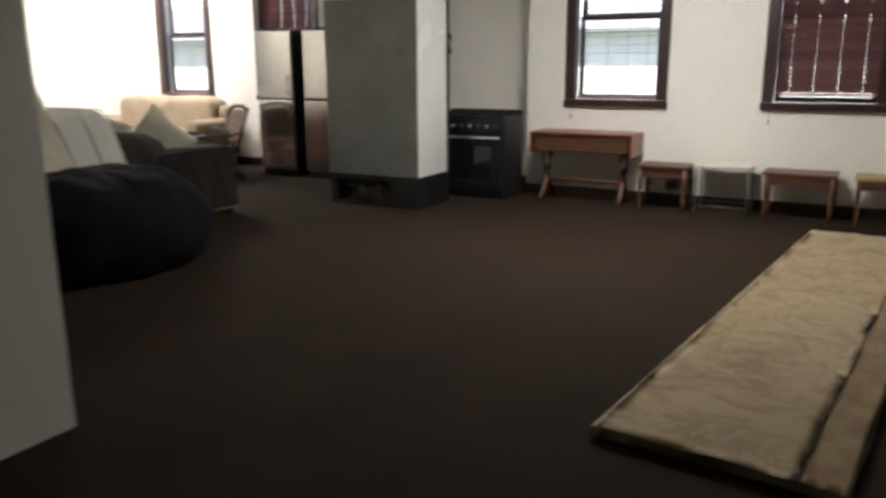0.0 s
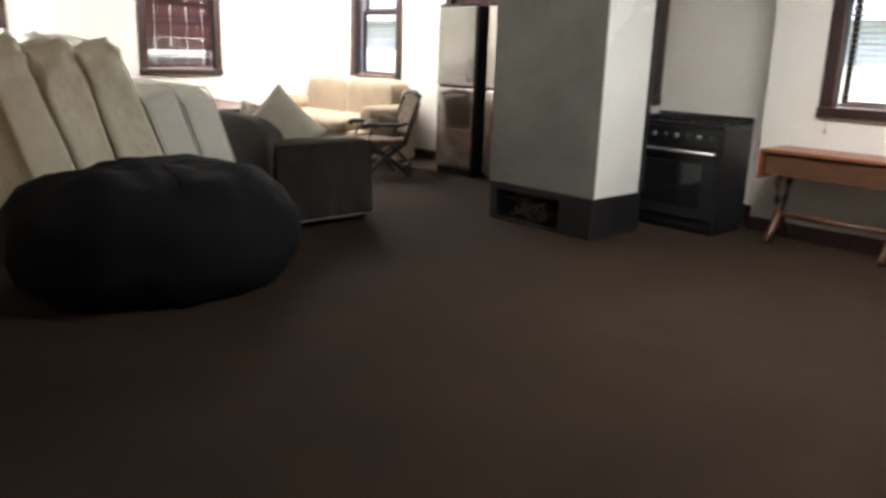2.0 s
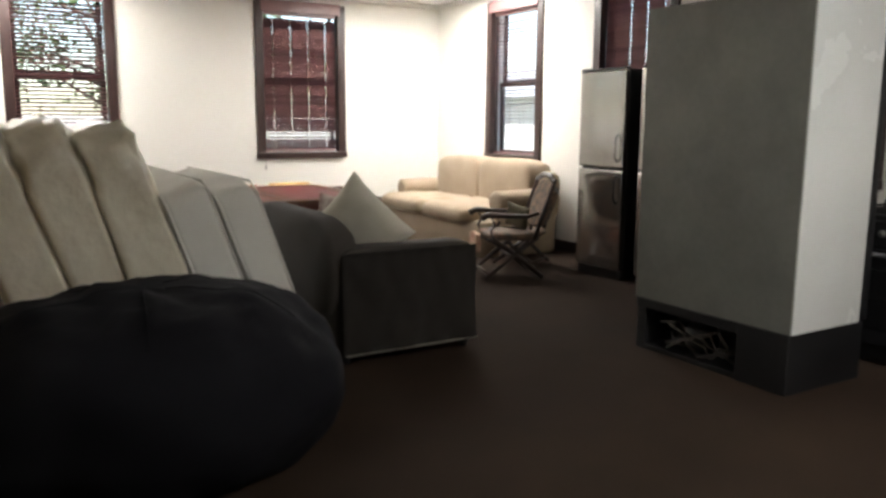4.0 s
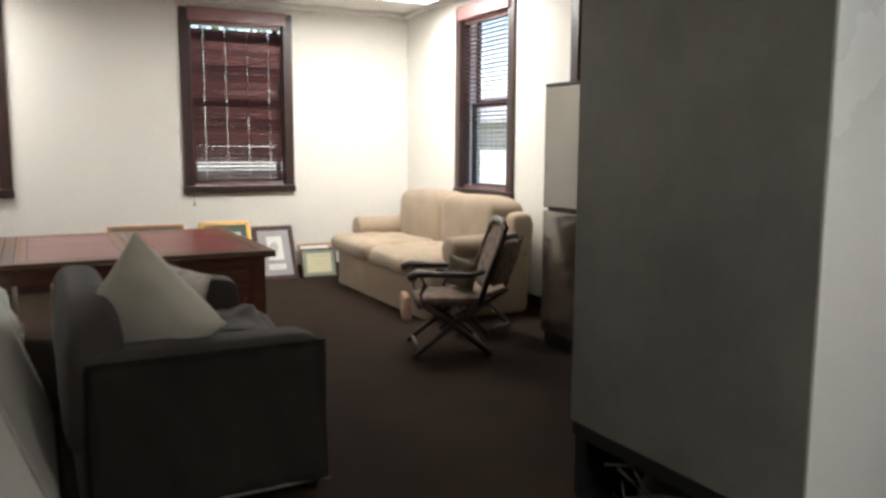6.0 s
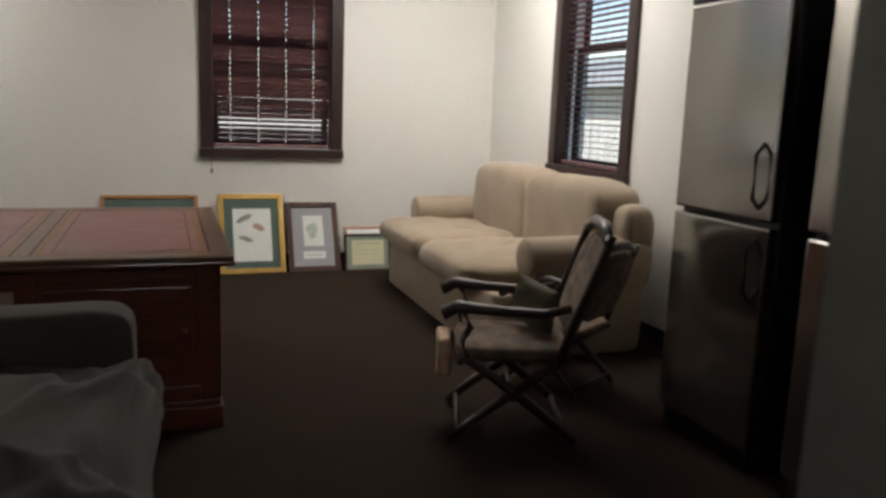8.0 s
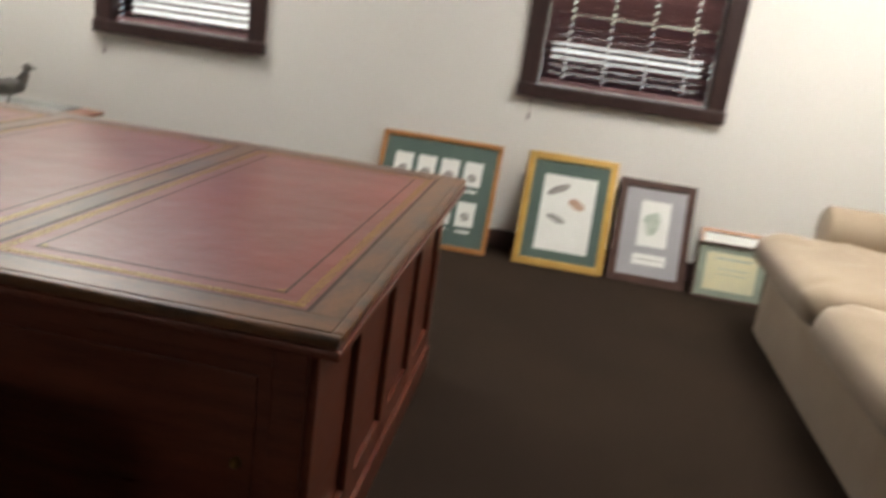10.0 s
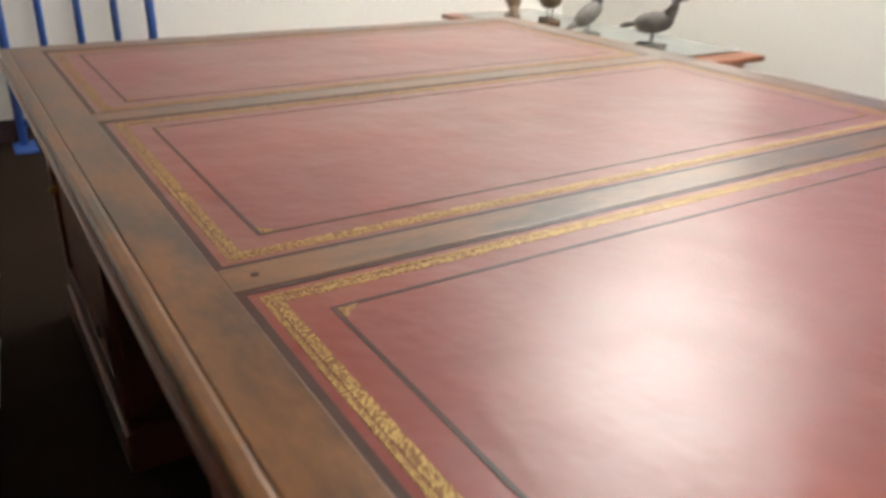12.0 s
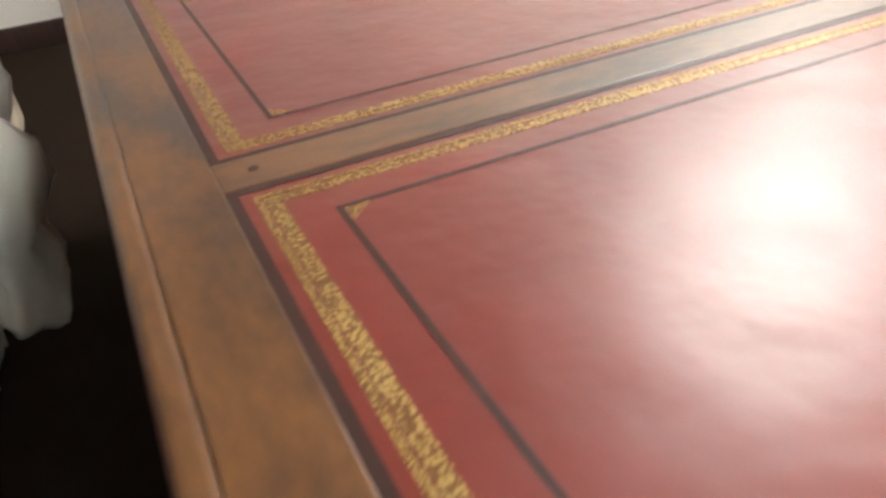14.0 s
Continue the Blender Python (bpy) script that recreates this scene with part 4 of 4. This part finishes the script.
def folded_rug():
    r = thing("folded_rug", "cream patterned wool rug lying folded in half", "rug", pose(4.03, 0.13, 0, 0, 0, -5.6))
    long, wide = 4.52, 0.93

    def sheet(x1, y0, y1, z, mat, name, seed, label="", thick=0.011):
        bm = bmesh.new()
        nx, ny = 60, 14
        g = [[bm.verts.new((x1 * i / nx, y0 + (y1 - y0) * j / ny + 0.012 * noise.noise(Vector((i * 0.2, seed, 0))), z + 0.010 * noise.noise(Vector((i * 0.22, j * 0.3, seed))) + 0.006 * noise.noise(Vector((i * 0.6, j * 0.6, seed))))) for j in range(ny + 1)] for i in range(nx + 1)]
        for i in range(nx):
            for j in range(ny):
                bm.faces.new((g[i][j], g[i + 1][j], g[i + 1][j + 1], g[i][j + 1]))
        bmesh.ops.solidify(bm, geom=bm.faces[:], thickness=thick)
        return part(name, bm, mat, r, label, True)
    sheet(long, -wide, -0.02, 0.020, RUG_BACK, "lower_layer", 1, "greenish lower layer with its edge showing")
    sheet(long - 0.02, -wide + 0.17, -0.015, 0.062, RUG, "upper_layer", 2, "cream upper layer with winding motifs")
    sheet(long - 0.01, -wide + 0.012, -wide + 0.168, 0.056, RUG_BORDER, "border", 2, "faded brown and cream border")
    bm = bmesh.new()
    rings = []
    for i in range(61):
        x = (long - 0.02) * i / 60
        rr = 0.026 + 0.004 * noise.noise(Vector((i * 0.25, 3, 0)))
        rings.append([bm.verts.new((x, -0.02 + rr * math.sin(a) * 1.3, 0.036 + rr * math.cos(a))) for a in [math.pi * k / 8 for k in range(9)]])
    for a, b in zip(rings, rings[1:]):
        for k in range(8):
            bm.faces.new((a[k], a[k + 1], b[k + 1], b[k]))
    bmesh.ops.solidify(bm, geom=bm.faces[:], thickness=0.010)
    part("fold", bm, RUG, r, smooth=True)


folded_rug()

# ---- framed pictures leaning on the wall ----


def framed(x0, x1, high, fw, frame_mat, mat_mat, label, prints, foot=10.22, lean=None, mount=0.06):
    """prints: (u0, u1, v0, v1, material) in parts of the glazed area."""
    w = x1 - x0
    back = NORTH - 0.005 - foot
    a = math.degrees(math.asin(min(0.9, back / high))) if lean is None else lean
    p = thing("framed_picture", label, "picture", pose(x0, foot, 0.002, -a, 0, 0), "pictures leaning on the wall")
    for b in ((0, fw, 0, high), (w - fw, w, 0, high), (fw, w - fw, 0, fw), (fw, w - fw, high - fw, high)):
        part("frame", boxes((b[0], b[1], 0.0, 0.024, b[2], b[3]), bevel=0.005), frame_mat, p)
    part("mount", boxes((fw, w - fw, 0.012, 0.02, fw, high - fw)), mat_mat, p)
    gw, gh = w - 2 * fw, high - 2 * fw
    for k, (u0, u1, v0, v1, mt) in enumerate(prints):
        part("print" if mt in (PAPER, CREAM_PAPER) else "print_motif", boxes((fw + u0 * gw, fw + u1 * gw, 0.0108 - 0.0006 * (k % 4), 0.0118, fw + v0 * gh, fw + v1 * gh)), mt, p)
    return p


def motif(p, x, z, w, h, mat, tilt):
    bm = blob(bmesh.new(), (0, 0, 0), (w / 2, 0.0012, h / 2), (1, 1), (14, 8), 0.006, 30, seed=x * 9)
    ob = part("print_motif", bm, mat, p)
    ob.matrix_basis = pose(x, 0.0095, z, 0, tilt, 0)


prints = []
for r in range(2):
    for c in range(4):
        u, v = 0.10 + c * 0.21, 0.60 - r * 0.40
        prints.append((u, u + 0.16, v, v + 0.24, PAPER))
        prints.append((u + 0.02, u + 0.14, v - 0.06, v - 0.04, PAPER))
p = framed(6.70, 7.45, 0.685, 0.028, ORANGE_FRAME, GREEN_MAT, "orange wooden frame, green mount, rows of small bird prints", prints)
for r in range(2):
    for c in range(4):
        motif(p, 0.028 + (0.18 + c * 0.21) * 0.694, 0.028 + (0.71 - r * 0.40) * 0.604, 0.06, 0.05, INK_GREY, -30 + 20 * c)
p = framed(7.61, 8.15, 0.695, 0.044, GOLD_FRAME, GREEN_MAT, "gilt frame with a green mount and a print of birds", [(0.16, 0.86, 0.10, 0.86, PAPER)])
motif(p, 0.21, 0.48, 0.15, 0.045, INK_GREY, -28)
motif(p, 0.33, 0.40, 0.11, 0.055, INK_RUST, 25)
motif(p, 0.22, 0.30, 0.12, 0.04, INK_GREY, 18)
p = framed(8.175, 8.625, 0.63, 0.048, BROWN_FRAME, GREY_MAT, "dark brown frame, grey mount and a faint botanical print", [(0.27, 0.76, 0.34, 0.86, PAPER), (0.24, 0.78, 0.13, 0.25, PAPER), (0.30, 0.72, 0.185, 0.195, INK_GREY)])
motif(p, 0.225, 0.37, 0.08, 0.15, INK_GREEN, 12)
motif(p, 0.21, 0.40, 0.10, 0.06, INK_GREEN, -30)
p = framed(8.70, 9.08, 0.43, 0.022, ORANGE_FRAME, PAPER, "small wooden frame behind the certificate", [(0.15, 0.85, 0.65, 0.8, INK_GREY)], foot=10.24)
p = framed(8.65, 9.06, 0.325, 0.016, BROWN_FRAME, GREEN_FRAME, "thin brown frame, green mount and a cream certificate", [(0.12, 0.88, 0.13, 0.87, CREAM_PAPER), (0.25, 0.8, 0.74, 0.78, INK_GREEN), (0.3, 0.75, 0.55, 0.57, INK_GREEN), (0.3, 0.75, 0.45, 0.465, INK_GREEN)], foot=10.17, lean=14)
framed(6.14, 6.64, 0.47, 0.018, BROWN_FRAME, PAPER, "plain dark frame leaning on the wall behind the desk", [(0.2, 0.8, 0.2, 0.8, CREAM_PAPER)])

# ---- wooden chairs ----


def folding_armchair(m, label):
    """Cross-legged carved armchair; it faces -x."""
    c = thing("carved_armchair", label, "chair", m, "dark carved armchairs")
    for y in (-0.25, 0.25):
        for s in (-1, 1):
            pts = [(s * 0.29, y, 0.02), (s * 0.20, y, 0.10), (s * 0.05, y, 0.22), (-s * 0.10, y, 0.33), (-s * 0.24, y, 0.42)]
            part("leg", tube(bmesh.new(), pts, [0.022, 0.024, 0.026, 0.024, 0.02], 8), CHAIR_WOOD, c, smooth=True)
        arm = part("arm", tube(bmesh.new(), [(-0.34, y, 0.62), (-0.27, y, 0.655), (-0.10, y, 0.64), (0.12, y, 0.63), (0.24, y, 0.66)], [0.034, 0.03, 0.024, 0.024, 0.02], 8), CHAIR_WOOD, c, smooth=True)
        part("arm_support", tube(bmesh.new(), [(-0.22, y, 0.42), (-0.25, y, 0.50), (-0.21, y, 0.56), (-0.24, y, 0.63)], [0.022, 0.017, 0.02, 0.018], 8), CHAIR_WOOD, c, smooth=True)
        part("back_post", tube(bmesh.new(), [(0.20, y, 0.40), (0.26, y, 0.60), (0.36, y, 0.88), (0.40, y, 1.0)], [0.022, 0.022, 0.02, 0.024], 8), CHAIR_WOOD, c, smooth=True)
    for z, x in ((0.22, 0.0), (0.06, 0.25), (0.06, -0.25)):
        part("stretcher", tube(bmesh.new(), [(x, -0.25, z), (x, 0.25, z)], 0.014, 8), CHAIR_WOOD, c, smooth=True)
    bm = blob(bmesh.new(), (0.0, 0, 0.43), (0.27, 0.25, 0.045), (0.5, 0.3), (36, 12), 0.01, 6)
    part("seat", bm, TAPESTRY, c, "worn tapestry seat pad", True)
    bm = blob(bmesh.new(), (0, 0, 0), (0.03, 0.22, 0.24), (0.5, 0.35), (36, 14), 0.008, 6, m=pose(0.335, 0, 0.74, 0, 19, 0))
    back = part("backrest", bm, TAPESTRY, c, "tapestry back pad", True)
    part("crest_rail", tube(bmesh.new(), [(0.385, -0.27, 0.96), (0.40, -0.1, 1.02), (0.40, 0.1, 1.02), (0.385, 0.27, 0.96)], [0.02, 0.032, 0.032, 0.02], 8), CHAIR_WOOD, c, smooth=True)
    part("front_rail", tube(bmesh.new(), [(-0.25, -0.25, 0.40), (-0.25, 0.25, 0.40)], 0.02, 8), CHAIR_WOOD, c, smooth=True)
    return c


chair = folding_armchair(pose(8.64, 6.74, 0, 0, 0, -19) @ Matrix.Scale(0.92, 4), "dark carved cross-legged armchair with tapestry upholstery")
bm = blob(bmesh.new(), (-0.325, 0.06, 0.35), (0.035, 0.12, 0.10), (0.35, 0.3), (28, 12), 0.014, 9)
part("seat_flap", bm, ROSE_CLOTH, chair, "pale rose tapestry flap hanging off the seat", True)
# A closed folding chair belongs here; it reuses the carved armchair's shape.
folding_armchair(pose(9.14, 7.20, 0, 0, 0, -60) @ Matrix.Scale(0.76, 4), "folding chair beside the steel refrigerator, shaped as a second carved armchair")
cushion(pose(8.76, 6.76, 0.55, 10, 14, -62), 0.24, OLIVE_CLOTH, "small faded olive cushion on the carved armchair", 8, "")

# ---- side table with carved birds, blue bed end ----
t = thing("glass_topped_table", "low red-brown wooden table with a glass top by the window wall", "table", pose(-0.05, 0, -0.05))
part("tabletop", boxes((3.30, 5.10, 9.45, 10.12, 0.535, 0.56), bevel=0.006), RED_WOOD, t)
part("glass", boxes((3.40, 4.98, 9.50, 10.07, 0.564, 0.570)), TABLE_GLASS, t, "pale reflecting glass sheet")
part("apron", boxes((3.37, 5.03, 9.50, 10.07, 0.46, 0.534)), RED_WOOD, t)
for x in (3.40, 4.99):
    for y in (9.53, 10.04):
        part("leg", lathe(bmesh.new(), [(0.02, 0.05), (0.03, 0.1), (0.024, 0.3), (0.035, 0.46)], (x, y, 0), 12), RED_WOOD, t, smooth=True)


def carved_bird(m, mat, scale, upright, label):
    bm = bmesh.new()
    box(bm, -0.09, 0.09, -0.05, 0.05, 0.0, 0.045, bevel=0.012)
    for s in (-0.018, 0.018):
        tube(bm, [(0.0, s, 0.04), (0.005, s, 0.11)], 0.005, 6)
    tilt = pose(0, 0, 0.17, 0, -upright, 0)
    blob(bm, (0, 0, 0), (0.125, 0.062, 0.066), (0.9, 0.9), (20, 12), m=tilt)
    blob(bm, (-0.15, 0, 0.005), (0.07, 0.035, 0.018), (0.9, 0.9), (12, 8), m=tilt)
    tip = tilt @ Vector((0.10, 0, 0.03))
    tube(bm, [tip, tip + Vector((0.025, 0, 0.05)), tip + Vector((0.03, 0, 0.085))], [0.042, 0.026, 0.022], 10)
    blob(bm, tip + Vector((0.038, 0, 0.10)), (0.036, 0.027, 0.029), (1, 1), (14, 9))
    tube(bm, [tip + Vector((0.065, 0, 0.096)), tip + Vector((0.10, 0, 0.088))], [0.013, 0.005], 8)
    ob = part("carved_bird", bm, mat, smooth=True)
    ob.matrix_basis = m @ Matrix.Scale(scale, 4)
    tagged(ob, label, "ornament", "carved wooden birds")


carved_bird(pose(4.76, 9.66, 0.521, 0, 0, 25), BIRD_GREY, 0.76, 12, "carved grey-brown wooden bird on a block")
carved_bird(pose(4.36, 9.62, 0.521, 0, 0, 80), BIRD_GREY, 0.68, 35, "small carved grey wooden bird on a block")
carved_bird(pose(3.94, 9.72, 0.521, 0, 0, -20), BIRD_BROWN, 0.83, 8, "carved tan wooden bird with a raised tail")
carved_bird(pose(3.68, 9.66, 0.521, 0, 0, 150), BIRD_BROWN, 0.79, 40, "carved brown wooden bird on a block")


def bed_end():
    b = thing("bed_end", "blue enamelled metal bed end standing against the wall", "bed end")
    x = 3.25
    ys = [7.10 + 0.165 * k for k in range(5)]
    for y in (ys[0], ys[-1]):
        part("post", tube(bmesh.new(), [(x, y, 0.0), (x, y, 1.28)], 0.022, 10), BLUE_PAINT, b, smooth=True)
    for y in ys[1:-1]:
        part("bar", tube(bmesh.new(), [(x, y, 0.12), (x, y, 1.26)], 0.017, 8), BLUE_PAINT, b, smooth=True)
    for z in (0.12, 1.27):
        part("rail", tube(bmesh.new(), [(x, ys[0], z), (x, ys[-1], z)], 0.02, 8), BLUE_PAINT, b, smooth=True)
    for y in (ys[0], ys[-1]):
        part("foot", boxes((x - 0.06, x + 0.12, y - 0.05, y + 0.05, 0.0, 0.018), bevel=0.004), BLUE_PAINT, b)


bed_end()

# ---- outside ----
part("ground", boxes((-300, 300, -300, 300, -0.45, -0.35)), GRASS)
tagged(bpy.data.objects["ground"], "green lawn around the house", "ground", kind="structure")
fence = thing("picket_fence", "weathered white garden fence beyond the windows", "fence")
picket = boxes((-0.012, 0.012, -0.045, 0.045, 0, 1.65), bevel=0.004)
first = part("picket", picket, FENCE_PAINT, fence)
first.matrix_basis = pose(14.0, -6, -0.35)
for k in range(1, 200):
    o = first.copy()
    scene.collection.objects.link(o)
    o.matrix_basis = pose(14.0, -6 + k * 0.14, -0.35 + random.uniform(-0.02, 0.02), random.uniform(-0.6, 0.6), 0, 0)
for z in (0.1, 1.0):
    part("rail", boxes((14.013, 14.06, -6.1, 22, z - 0.04, z + 0.04)), FENCE_PAINT, fence)
# Run on to y=34 as an added bright surface that whitens window 3's view.
shed = thing("garden_shed", "pale garden outbuilding with a sheet roof, lengthened to whiten one window", "shed")
part("wall", boxes((17.5, 21, -8, 34, -0.35, 2.2)), BRICKWORK, shed)
bm = bmesh.new()
vs = [bm.verts.new(v) for v in ((16.9, -8.3, 2.1), (16.9, 34.3, 2.1), (21.4, 34.3, 3.3), (21.4, -8.3, 3.3))]
bm.faces.new(vs)
bmesh.ops.solidify(bm, geom=bm.faces[:], thickness=0.08)
part("roof", bm, ROOF_SHEET, shed)
wallg = part("garden_wall", boxes((-4, 13.0, 17.0, 17.25, -0.35, 1.5)), BRICKWORK)
tagged(wallg, "rendered garden wall beyond the lawn", "wall")


def tree(x, y, h, r, seed):
    rng = random.Random(seed)
    t = thing("tree", "leafy green garden tree beyond the windows", "tree", pose(x, y, -0.35), "garden trees")
    bm = bmesh.new()
    tube(bm, [(0, 0, 0), (0.05, 0.03, h * 0.25), (-0.04, 0.05, h * 0.5), (0.05, 0, h * 0.85)], [0.17, 0.13, 0.09, 0.03], 10)
    tips = []
    for k in range(9):
        a, z = rng.uniform(0, 6.28), h * rng.uniform(0.3, 0.7)
        e = Vector((math.cos(a) * r * rng.uniform(0.5, 0.95), math.sin(a) * r * rng.uniform(0.5, 0.95), z + h * rng.uniform(0.05, 0.3)))
        tube(bm, [(0, 0, z), e * 0.5 + Vector((0, 0, z * 0.5)), e], [0.055, 0.035, 0.012], 6)
        tips.append(e)
    part("trunk", bm, BARK, t, smooth=True)
    tips += [Vector((0, 0, h * 0.9)), Vector((0.2, 0.1, h * 0.75))]
    bm = bmesh.new()
    for k in range(1500):
        c = rng.choice(tips) + Vector((rng.gauss(0, r * 0.28), rng.gauss(0, r * 0.28), rng.gauss(0, r * 0.22)))
        q = Euler((rng.uniform(0, 6.28), rng.uniform(0, 6.28), rng.uniform(0, 6.28))).to_matrix()
        s = rng.uniform(0.06, 0.13)
        bm.faces.new([bm.verts.new(c + q @ Vector(v) * s) for v in ((-1, 0, 0), (0, -0.45, 0.1), (1, 0, 0), (0, 0.45, 0.1))])
    part("crown", bm, LEAF, t)


for k, (x, y, h, r) in enumerate(((22.5, 2.6, 6.6, 2.0), (23.2, 6.6, 6.2, 2.0), (23.0, 10.5, 6.0, 2.0), (3.4, 21.0, 6.5, 1.9), (7.4, 23.0, 6.4, 2.0), (11.0, 21.5, 6.0, 1.9))):
    tree(x, y, h, r, k)
